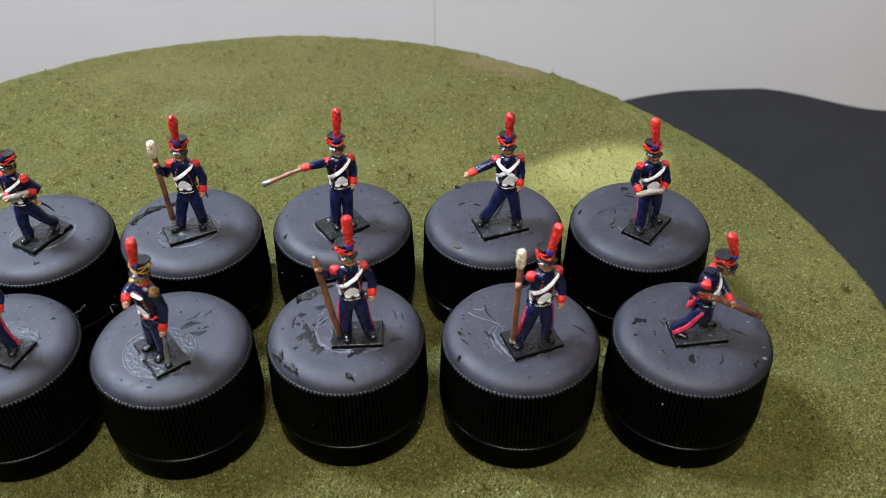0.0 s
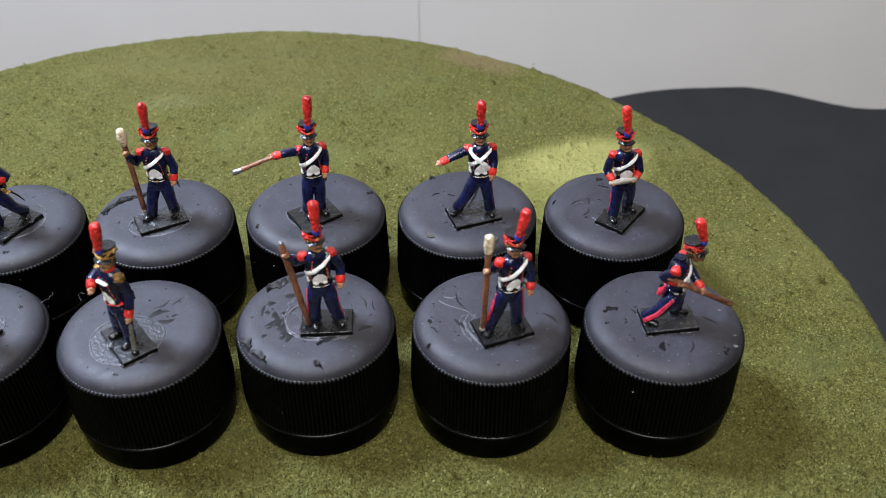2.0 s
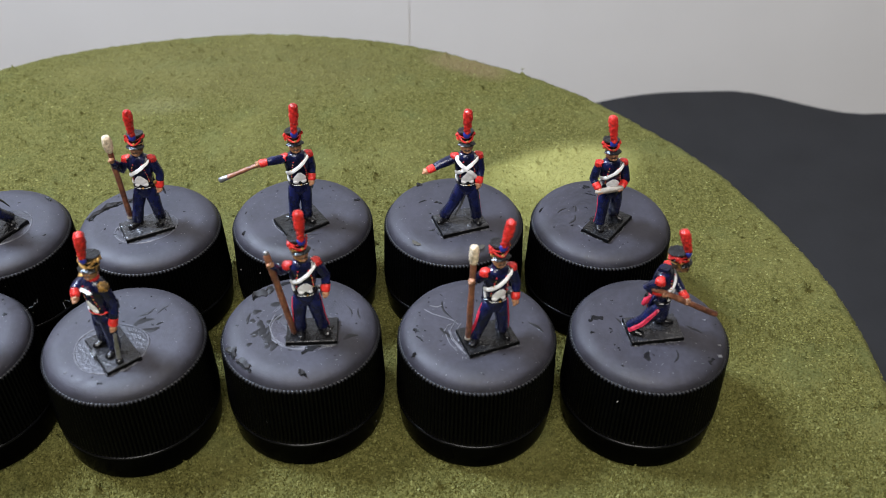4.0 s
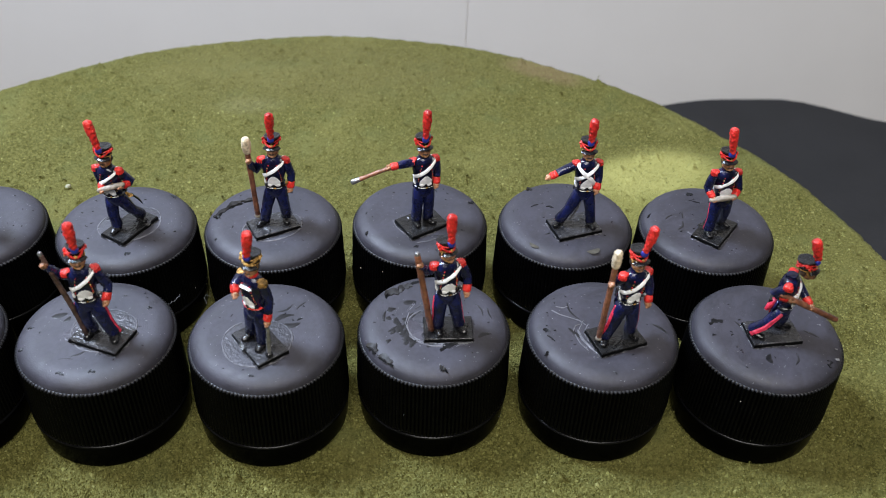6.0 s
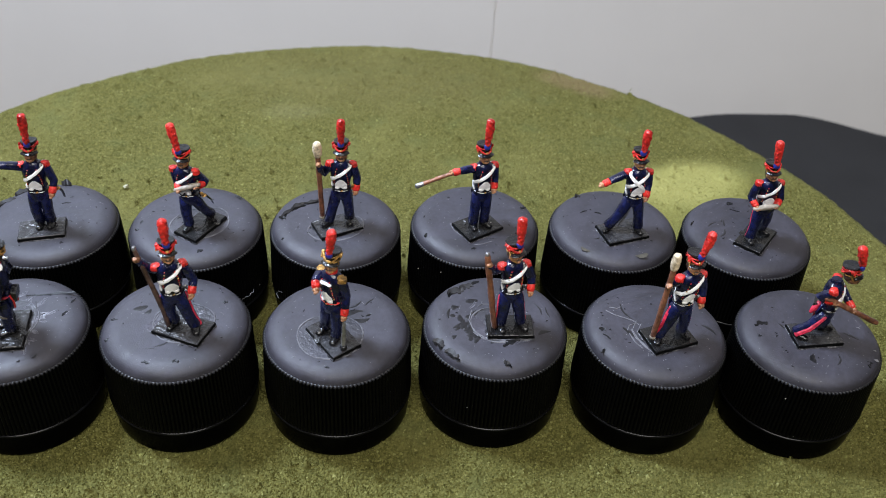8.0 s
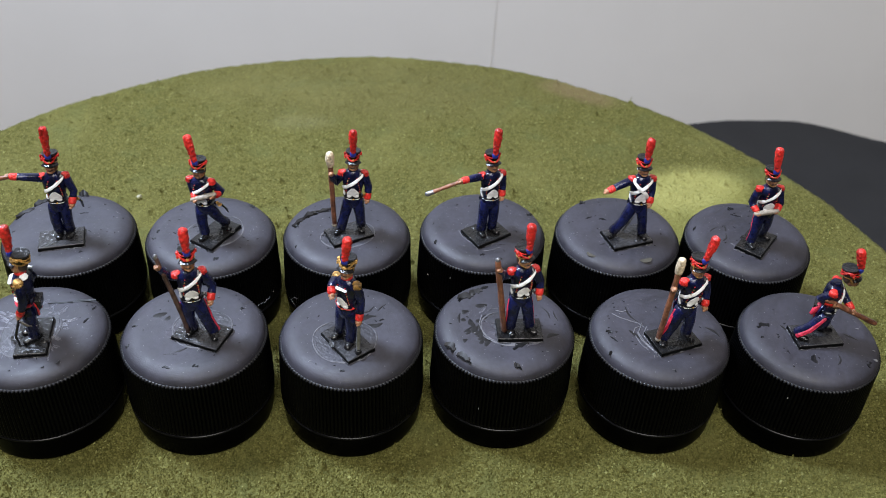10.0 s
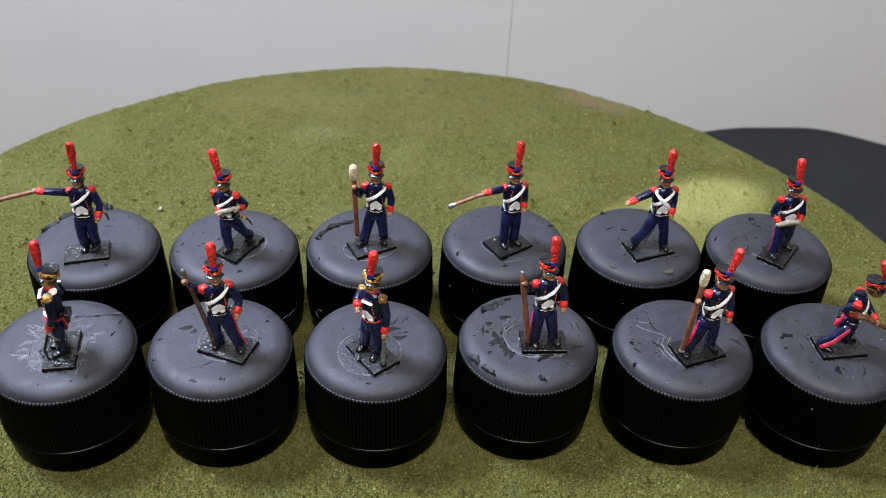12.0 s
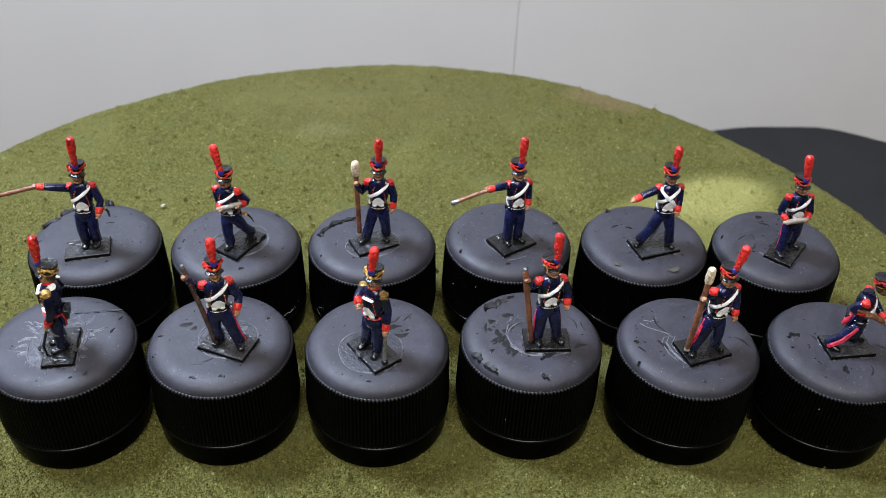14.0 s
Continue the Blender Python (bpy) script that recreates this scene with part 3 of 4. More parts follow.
def cap(x, y, turn, label, flakes=(), smears=(), glue=None, seed=0, smudges=()):
    ob = tagged(new("bottle_cap"), label, "bottle cap", "bottle caps in two rows")
    ob.matrix_world = pose(x * 0.001, y * 0.001, 0, 0, 0, turn)
    inner = pose(0, 0, 0, 0, 0, -turn)
    part("top_disc", CAP_MESHES[0], ob, "black primed top with dust")
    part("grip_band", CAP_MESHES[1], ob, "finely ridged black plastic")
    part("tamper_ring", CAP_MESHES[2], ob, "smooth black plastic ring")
    rng = random.Random(seed)
    for fx, fy, length, width, ang, lift in flakes:
        fy *= 0.95
        part("paint_flake", flake_mesh(rng, length, width, lift * (1.5 if lift > 0.42 else 1.0)).mesh("paint_flake", [LIFTED if lift > 0.42 else FLAKE], sharp=30), ob, "", inner @ pose(fx * 0.001, fy * 0.001, CAP_TOP - 0.00003 - 0.001 * lid_drop(math.hypot(fx, fy)), 0, 0, ang))
        # a torn flake's shadow, put in as a dark sheet beneath it
        if lift > 0.42:
            part("flake_shadow", flake_mesh(rng, length * 1.12, width * 1.1, 0.012).mesh("flake_shadow", [FLAKE_SHADOW], sharp=30), ob, "black patch for the shadow under the torn paint", inner @ pose((fx + 0.25) * 0.001, (fy - 0.45) * 0.001, CAP_TOP - 0.000005 - 0.001 * lid_drop(math.hypot(fx, fy)), 0, 0, ang))
    for fx, fy, length, width, ang in smears:
        fy *= 0.95
        part("brush_mark", smear_mesh(rng, length, width).mesh("brush_mark", [SMEAR], sharp=60), ob, "", inner @ pose(fx * 0.001, fy * 0.001, CAP_TOP - 0.000006 + rng.uniform(0, 0.00001), 0, 0, ang))
    # dust fibres and tiny nicks scattered over the lid
    for kind, mat, count, lo, hi, wide in (("dust", LINT, 24, 0.15, 0.75, 0.055), ("nicked_paint", FLAKE, 18, 0.2, 0.9, 0.16)):
        s = Shape()
        for _ in range(count):
            a, r = rng.uniform(0, 2 * math.pi), 12.4 * math.sqrt(rng.uniform(0.02, 1))
            d, ln = rng.uniform(0, math.pi), rng.uniform(lo, hi) * rng.uniform(0.4, 1.0)
            bend = rng.uniform(-0.3, 0.3) * ln
            c = Vector((r * math.cos(a), r * math.sin(a), 23.46 - lid_drop(r)))
            u, w = Vector((math.cos(d), math.sin(d), 0)), Vector((-math.sin(d), math.cos(d), 0))
            s.tube([c - u * ln * 0.5, c + w * bend, c + u * ln * 0.5], [wide * 0.7, wide * rng.uniform(0.7, 1.4), wide * 0.6], 0, 5, 0.5, up=(0, 0, 1))
        part(kind, s.mesh(kind, [mat]), ob, "scattered pale dust" if mat is LINT else "")
    for fx, fy, length, width, ang in smudges:
        s = Shape()
        s.ball((0, 0, 0), (length, width, 0.02), 0, sides=24, rows=6, lump=0.2)
        part("glue_smudge", s.mesh("glue_smudge", [SMUDGE]), ob, "dull yellowish glue smudge", inner @ pose(fx * 0.001, fy * 0.001, CAP_TOP - 0.001 * lid_drop(math.hypot(fx, fy)), 0, 0, ang))
    if glue:
        gx, gy, ga, gb, gt = glue
        s = Shape()
        ring = [(ga * math.cos(t) * (1 + 0.04 * math.sin(3 * t)), gb * math.sin(t) * (1 + 0.04 * math.cos(2 * t)), 0.02) for t in (2 * math.pi * k / 40 for k in range(41))]
        s.tube(ring, [0.15 + 0.08 * math.sin(k * 0.9) + 0.04 * math.sin(k * 2.3) for k in range(41)], 0, 6, 0.7, ends=False)
        film = Shape()
        film.ball((0, 0, 0), (ga * 0.99, gb * 0.99, 0.022), 0, sides=40, rows=6, lump=0.06)
        part("glue_film", film.mesh("glue_film", [FILM]), ob, "thin glossy film of dried glue", inner @ pose(gx * 0.001, gy * 0.001, CAP_TOP, 0, 0, gt))
        part("glue_ring", s.mesh("glue_ring", [GLUE]), ob, "ring of dried clear glue round the figure's base", inner @ pose(gx * 0.001, gy * 0.001, CAP_TOP, 0, 0, gt))
    return ob


B1, B2, B3, B4, B5, B6 = (-114.0, 191.4), (-81.6, 190.6), (-50.0, 191.1), (-17.7, 192.0), (14.8, 190.7), (46.3, 188.4)
F1, F2, F3, F4, F5, F6 = (-112.9, 158.1), (-80.8, 158.3), (-48.5, 157.2), (-16.1, 158.6), (16.9, 156.4), (49.2, 154.8)
PLAIN = "black plastic bottle cap with dusty primed top and ridged side"


rng_mark = random.Random(21)
F4_MARKS = [(rng_mark.gauss(-5.6, 1.9), rng_mark.gauss(-1.9, 2.6), rng_mark.uniform(1.0, 2.8), rng_mark.uniform(0.6, 1.5), rng_mark.gauss(70, 30)) for _ in range(46)]
SMUDGES = [(-8.3, -9.2, 1.2, 0.9, -40), (4.0, -11.3, 1.5, 1.2, 10)]
cap(*B1, 3, "black plastic bottle cap with paint lifted at its rim", [(-11.0, 5.8, 4.6, 1.1, 52, 0.5), (-8.3, 10.0, 4.0, 1.2, 50, 0.6), (0.8, 13.3, 2.2, 1.2, 10, 0.9), (2.6, 5.5, 2.0, 0.4, 10, 0.2), (5, -9.5, 0.8, 0.5, 30, 0.2)], seed=1)
cap(*B2, 17, PLAIN, [(8.6, 9.6, 1.9, 0.8, -30, 0.35), (-11.6, -0.9, 1.0, 0.5, 70, 0.3), (-12.2, -3.4, 0.9, 0.5, 10, 0.3), (2.7, -11.4, 1.4, 0.7, 30, 0.3)], [(5.4, -3.8, 3.8, 1.4, 50)], (1.4, -1.0, 6.6, 5.8, 30), seed=2)
cap(*B3, 41, "black plastic bottle cap with a long curl of lifted paint", [(-11.2, 2.2, 3.6, 0.9, 52, 0.45), (-8.9, 5.0, 3.4, 0.8, 38, 0.5), (-5.8, 6.8, 4.0, 0.5, 18, 0.45), (-12.0, 0.8, 1.8, 0.8, -25, 0.4), (-11.4, -6.6, 0.9, 0.4, 40, 0.2)], [(5.2, -2.4, 3.0, 0.5, 15)], (0.4, -3.0, 6.4, 4.6, 20), seed=3)
cap(*B4, 8, PLAIN, [(11.6, 4.4, 1.6, 0.7, 40, 0.35), (-11.6, -6.0, 1.3, 0.6, 60, 0.3), (-1.2, -11.6, 1.2, 0.5, 20, 0.3)], [(3.2, -7.8, 3.0, 0.3, 8)], seed=4)
cap(*B5, 63, PLAIN, [(-7.0, 10.8, 1.3, 0.8, 10, 0.5), (-3.2, 3.6, 1.7, 0.6, -20, 0.35), (-6.6, 4.3, 1.8, 0.25, 25, 0.2)], [(-5.0, -6.0, 1.6, 0.5, 20)], seed=5, smudges=SMUDGES)
cap(*B6, 29, PLAIN, [(-1.7, 10.4, 1.4, 1.0, 30, 0.35), (-1.2, 7.6, 2.6, 0.3, -25, 0.2), (-12.6, 3.0, 1.6, 0.5, 60, 0.3)], [(-6.6, -1.2, 3.4, 0.6, 60), (-8.2, 2.0, 2.8, 0.5, 35), (-5.2, 2.5, 2.2, 0.5, 80)], seed=6)
cap(*F1, 12, "black plastic bottle cap with glossy brush strokes and a torn sliver", [(3.8, 7.8, 5.0, 0.55, 4, 0.3), (8.0, 8.5, 5.6, 0.7, 9, 0.35), (10.2, 2.2, 1.5, 0.5, 70, 0.25), (10.8, 6.1, 2.0, 0.35, 75, 0.2)],
    [(7.4, -10.0, 1.2, 0.6, 60)], (-0.1, -1.2, 5.5, 7.4, -8), seed=7)
cap(*F2, 51, "black plastic bottle cap with glue round the figure", [(9.4, 5.4, 0.9, 0.6, 20, 0.3), (-11.8, 0.2, 1.2, 0.35, 10, 0.3), (2.0, -11.8, 1.3, 0.6, 5, 0.25), (-3.6, -12.0, 1.5, 0.5, -10, 0.25), (-12.2, -5.2, 1.3, 0.5, 30, 0.25)],
    [(-7.3, 3.7, 2.8, 1.7, 20), (-5.6, 2.6, 1.6, 1.2, 60), (-1.2, -6.6, 3.6, 0.6, 40), (-3.4, -8.5, 2.6, 0.25, 0)], (1.9, -0.8, 6.0, 5.8, 0), seed=8)
cap(*F3, 35, "black plastic bottle cap with a round glue ring and brush marks", [(6.4, 2.6, 1.3, 0.35, 30, 0.2), (-1.5, -12.4, 0.9, 0.4, 10, 0.2)],
    [(3.4, 3.0, 4.0, 1.6, 25), (5.0, 1.3, 3.2, 1.5, 10), (3.4, 6.0, 3.6, 0.6, 40), (6.4, 6.6, 2.8, 0.4, 50), (-5.4, -4.2, 2.6, 1.5, 45), (-3.6, -6.6, 2.0, 1.0, 10)], (-1.2, -3.6, 6.5, 6.4, 0), seed=9)
cap(*F4, 77, "black plastic bottle cap with torn paint and dark brush marks", [(-7.9, 8.6, 3.6, 1.6, 24, 0.5), (-5.6, 10.0, 3.2, 1.3, 28, 0.5), (-3.6, 11.4, 2.4, 0.7, 38, 0.4), (-12.0, -6.6, 2.6, 1.3, -40, 0.6), (-9.6, -9.8, 3.0, 1.2, -35, 0.6), (1.0, -13.0, 1.2, 0.8, 0, 0.5), (2.4, -7.4, 3.8, 1.1, 28, 0.4)],
    F4_MARKS + [(-4.6, 5.6, 2.6, 1.6, 10), (9, 3, 3.6, 0.45, 110), (11, 2, 3.0, 0.4, 100), (9.5, -4.4, 2.8, 1.2, 20)],
    (0.6, -1.6, 5.8, 5.4, 0), seed=10)
cap(*F5, 22, "black plastic bottle cap with ragged glue strands", [(-11.4, -1.0, 1.4, 0.8, -30, 0.35), (-11.8, -6.6, 2.0, 0.6, 40, 0.35), (-10.8, -3.2, 2.0, 0.3, -50, 0.25)],
    [(10.8, -1.2, 3.6, 0.8, -50), (-5.4, 4.6, 5.0, 0.6, -70), (-5.6, -2.2, 4.4, 1.0, -50)], seed=11)
cap(*F6, 68, PLAIN, [(-9.9, 2.3, 3.0, 1.2, 20, 0.3), (9.2, -9.6, 1.6, 1.0, 80, 0.35), (-11.2, -1.4, 0.8, 0.5, 10, 0.2)],
    [(-4.9, 0.2, 4.8, 0.7, -60), (-3.3, -2.4, 3.6, 0.6, -50), (-2.1, -8.2, 2.4, 1.5, 80), (2.7, -8.4, 3.2, 0.5, 70), (8.0, -1.6, 3.2, 0.7, -40)], seed=12)


def strand(points, r, parent, label=""):
    """A raised thread of dried glue on a cap."""
    s = Shape()
    s.tube([(x, y, 0.03) for x, y in points], [r] * len(points), 0, 6, 0.7)
    return part("glue_strand", s.mesh("glue_strand", [GLUE]), parent, label)


GLUED = [c for c in scene.objects if c.name.startswith("bottle_cap")]
for owner, rows in ((10, ([(-9.6, 4.6), (-8.2, 3.4), (-6.2, 2.4), (-4.6, 1.6), (-3.6, 0.4)], [(-8.6, 5.6), (-7.2, 5.2), (-6.4, 5.6)], [(-3.8, 1.6), (-5.2, -1.2), (-4.6, -3.6), (-3.2, -6.2)],
                          [(-3.0, 0.6), (-4.2, -1.6), (-3.6, -4.2)], [(-1.8, -7.4), (1.4, -6.6), (4.2, -5.6)],
                          [(-5.4, -1.0), (-5.0, -3.4), (-3.6, -6.0), (-2.4, -7.6)], [(-6.0, -2.2), (-5.4, -4.6), (-4.2, -6.4)], [(-4.6, 0.6), (-5.6, 0.2), (-6.2, -1.2)])),
                    (5, ([(-5.6, -3.6), (-3.6, -6.0), (-1.4, -8.4)], [(-5.0, -4.8), (-3.0, -7.0), (-1.8, -8.6)])),
                    (3, ([(-6.0, -2.0), (-5.2, -4.6), (-3.6, -6.6)], [(-1.0, -9.7), (1.2, -9.3), (3.0, -8.4)])),
                    (6, ([(-2.6, 4.8), (-3.6, 0.6), (-3.0, -4.4), (-1.4, -6.4)], [(3.6, 5.6), (4.8, 2.0), (5.0, -2.0), (3.6, -5.4)])),
                    (9, ([(-4.8, 2.4), (-5.6, -0.4), (-4.8, -3.6), (-2.4, -5.8), (1.6, -6.2)], [(-3.4, 3.6), (-2.6, 4.4), (-1.2, 4.2)], [(5.0, -4.6), (3.0, -6.0), (0.4, -6.6)])),
                    (7, ([(-2.8, -3.4), (0.4, -5.2), (3.4, -6.2), (5.4, -4.2)], [(-3.4, 1.2), (-4.0, -0.6), (-3.0, -2.2)]))):
    cap_ob = GLUED[owner]
    for row in rows:
        ob = strand(row, 0.13, cap_ob)
        ob.matrix_local = pose(0, 0, CAP_TOP, 0, 0, -math.degrees(cap_ob.matrix_world.to_euler().z))

# a curled lint fibre caught on one rim, a straight one on its neighbour, and pale glue spots on another
for owner, fibres in ((7, ([(12.6, 6.6, -0.5), (13.4, 7.1, -0.2), (14.1, 7.0, 0.1), (14.3, 7.5, 0.4), (14.9, 7.7, 0.6), (14.8, 8.1, 0.8)],)),
                      (8, ([(-12.2, 8.0, -0.6), (-12.8, 8.9, 0.1), (-12.4, 9.4, 0.3), (-11.6, 9.2, 0.1)],))):
    cap_ob = GLUED[owner]
    for pts in fibres:
        s = Shape()
        s.tube(pts, [0.035] * len(pts), 0, 6)
        part("lint_fibre", s.mesh("lint_fibre", [LINT]), cap_ob, "pale curled fibre", pose(0, 0, CAP_TOP, 0, 0, -math.degrees(cap_ob.matrix_world.to_euler().z)))
cap_ob = GLUED[11]
for x, y, a, c, turn in ((11.2, -7.4, 0.55, 0.95, -20), (11.6, -5.2, 0.4, 0.45, 0), (10.4, 1.0, 0.3, 0.5, 30)):
    s = Shape()
    s.ball((0, 0, 0), (a, c, 0.03), 0, sides=16, rows=6, lump=0.4)
    part("glue_spot", s.mesh("glue_spot", [PALE_SPOT]), cap_ob, "small pale spot of dried glue",
         pose(0, 0, 0, 0, 0, -math.degrees(cap_ob.matrix_world.to_euler().z)) @ pose(x * 0.001, y * 0.001, CAP_TOP - 0.001 * lid_drop(math.hypot(x, y)), -18, 14, turn))

# glossy varnish strokes fanned round the figure on one cap, and a few on its neighbour
rng_gloss = random.Random(5)
fan = []
for k in range(46):
    a = radians(rng_gloss.choice((rng_gloss.uniform(95, 265), rng_gloss.uniform(0, 360))))
    r, length = rng_gloss.uniform(5.0, 8.8), rng_gloss.uniform(1.4, 4.6)
    fan.append((-0.2 + r * math.cos(a), -0.4 + r * math.sin(a), length, rng_gloss.uniform(0.3, 1.1), math.degrees(a) + rng_gloss.uniform(-30, 30)))
for owner, rows in ((6, fan),
                    (9, [(-4.4, 4.0, 3.2, 0.8, 60), (4.8, -6.6, 3.0, 0.8, 10), (-3.8, -4.6, 3.0, 0.8, -40)]),
                    (7, [(-2.4, -0.6, 2.4, 1.0, 70), (4.8, 2.2, 2.2, 0.9, 30)])):
    cap_ob = GLUED[owner]
    back = pose(0, 0, 0, 0, 0, -math.degrees(cap_ob.matrix_world.to_euler().z))
    for fx, fy, length, width, ang in rows:
        me = bristle_mesh(rng_gloss, length, width).mesh("varnish_stroke", [GLOSS], sharp=80)
        part("varnish_stroke", me, cap_ob, "", back @ pose(fx * 0.001, fy * 0.001, CAP_TOP - 0.000004, 0, 0, ang))


def varnish_patch(owner, x, y, a, c, turn):
    """A thin patch of brushed varnish on a cap."""
    s = Shape()
    s.ball((0, 0, 0), (a, c, 0.03), 0, sides=36, rows=6, lump=0.3)
    cap_ob = GLUED[owner]
    ob = part("varnish_patch", s.mesh("varnish_patch", [SHEEN]), cap_ob, "half-gloss patch of brushed varnish")
    ob.matrix_local = pose(0, 0, 0, 0, 0, -math.degrees(cap_ob.matrix_world.to_euler().z)) @ pose(x * 0.001, y * 0.001, CAP_TOP, 0, 0, turn)


varnish_patch(7, -3.2, -1.6, 2.2, 1.6, 30)
varnish_patch(9, -3.6, -2.4, 1.6, 3.4, 20)


# ---- toy soldiers ----
S = {k: SLOT[v] for k, v in dict(navy="navy_paint", blue="bright_blue_paint", red="scarlet_paint", crimson="crimson_stripe_paint", white="white_paint", skin="flesh_paint",
                                 hair="dark_brown_paint", gold="gold_paint", wood="brown_wood_paint", bone="bone_fleece_paint", black="black_leather_paint", grey="shako_top_grey_paint",
                                 steel="steel_paint", shell="pale_grey_bundle_paint", base="black_base_paint", worn="worn_grey_base_paint", edge="black_base_edge", oldwood="dark_brown_wood_paint", bead="glue_bead_glint").items()}
TORSO = [(8.2, 1.85, 1.4), (9.4, 2.12, 1.62), (10.6, 2.0, 1.55), (11.4, 1.82, 1.42), (12.6, 2.02, 1.62), (14.4, 2.38, 1.85), (16.0, 2.52, 1.85), (17.2, 2.4, 1.6), (17.9, 1.75, 1.25), (18.3, 1.0, 0.92)]


def torso_at(z):
    for (z0, a0, b0), (z1, a1, b1) in zip(TORSO, TORSO[1:]):
        if z <= z1:
            u = min(max((z - z0) / (z1 - z0), 0), 1)
            return a0 + (a1 - a0) * u, b0 + (b1 - b0) * u
    return TORSO[-1][1:]


def on_torso(ang, z, off=0.0):
    """A point of the coat: ang in degrees from the chest's middle, towards the wearer's left."""
    a, b = torso_at(z)
    t = radians(ang - 90)
    return ((a + off) * math.cos(t), (b + off) * math.sin(t), z)


def strap(s, stops, slot, width=0.42, off=0.10):
    """A flat belt that lies on the coat through the stops (angle, height)."""
    pts = []
    for (a0, z0), (a1, z1) in zip(stops, stops[1:]):
        pts += [on_torso(a0 + (a1 - a0) * k / 6, z0 + (z1 - z0) * k / 6, off) for k in range(6)]
    pts.append(on_torso(*stops[-1], off))
    s.tube(pts, [width] * len(pts), slot, 8, 0.42, up=(0, -1, 0))


def braid(s, pts, r, slot, turns):
    """Two strands twisted round each other along pts."""
    pts = [Vector(p) for p in pts]
    n = len(pts)
    for phase in (0.0, math.pi):
        out = []
        for i, p in enumerate(pts):
            d = (pts[(i + 1) % n] - pts[i - 1]).normalized() if 0 < i < n - 1 else (pts[min(i + 1, n - 1)] - pts[max(i - 1, 0)]).normalized()
            e = d.cross(Vector((0, 0, 1))).normalized()
            t = phase + 2 * math.pi * turns * i / (n - 1)
            out.append(p + r * 0.55 * (math.cos(t) * e + math.sin(t) * d.cross(e)))
        s.tube(out, [r * 0.62] * n, slot, 6)


def shako(s, officer, tilt, height):
    cord = S["gold"] if officer else S["red"]
    s.loft([(0, 0.1, z, r, r * 1.04) for z, r in ((20.75, 1.34), (21.1, 1.38), (21.9, 1.42), (22.6, 1.54), (22.95, 1.62))], S["black"], 20)
    s.loft([(0, 0.1, z, r, r * 1.04) for z, r in ((22.75, 1.56), (22.9, 1.66), (23.05, 1.62), (23.1, 1.5), (23.02, 1.2))], S["grey"], 20)
    s.tube([(1.40 * math.cos(t), 0.1 + 1.45 * math.sin(t), 21.0) for t in (2 * math.pi * k / 20 for k in range(21))], [0.16 if officer else 0.1] * 21, S["gold"], 6, ends=False)
    # the peak
    s.grid([[(r * math.cos(t), 0.1 + r * math.sin(t) * 1.12, z) for t in (radians(208 + 12.4 * k) for k in range(11))] for r, z in ((1.35, 21.0), (1.75, 20.82), (2.08, 20.5), (2.04, 20.4), (1.7, 20.66), (1.35, 20.85))], S["black"], closed=False)
    # twisted cords that hang in swags, tassels at the wearer's right
    for dip, r, rise in ((1.35, 0.22, 22.55), (0.5, 0.11, 22.62)):
        braid(s, [((1.58 + 0.1 * math.sin(2 * t)) * math.cos(t), 0.1 + 1.66 * math.sin(t), rise - dip * abs(math.sin(t)) ** 1.5 * 1.05) for t in (2 * math.pi * k / 60 for k in range(61))], r, cord, 13)
    for c, r in (((-1.72, -0.3, 22.4), (0.28, 0.32, 0.42)), ((-1.72, -0.7, 21.75), (0.22, 0.24, 0.38)), ((1.72, -0.2, 22.4), (0.26, 0.3, 0.36))):
        s.ball(c, r, cord, lump=0.7)
        s.ball((c[0] * 1.09, c[1] - 0.12, c[2] - 0.28), (0.13, 0.13, 0.16), S["gold"], sides=6, rows=4)
    s.ball((0, -1.62, 21.3), (0.3, 0.18, 0.24), S["gold"], lump=0.4)
    s.ball((0, -1.75, 22.85), (0.74, 0.55, 0.8), S["blue"], lump=0.2)
    # the plume, fixed to the front of the crown
    top = Vector((tilt[0], tilt[1] - 2.5, height))
    root = Vector((0, -1.8, 23.2))
    n = 14
    pts = [root.lerp(top, k / n) + Vector((tilt[0] * 0.10, 0, 0)) * math.sin(math.pi * k / n) for k in range(n + 1)]
    radii = [(0.50 + 0.42 * min(1, k / 9)) * (1.0 + 0.05 * math.sin(k * 2.7)) for k in range(n + 1)]
    s.tube(pts, radii, S["red"], 12)
    for k in range(34):
        i = 1 + k * (n - 1) // 34
        a = k * 2.4
        s.ball(pts[i] + Vector((radii[i] * 0.78 * math.cos(a), radii[i] * 0.78 * math.sin(a), 0)), (0.27, 0.27, 0.45), S["red"], sides=7, rows=5)


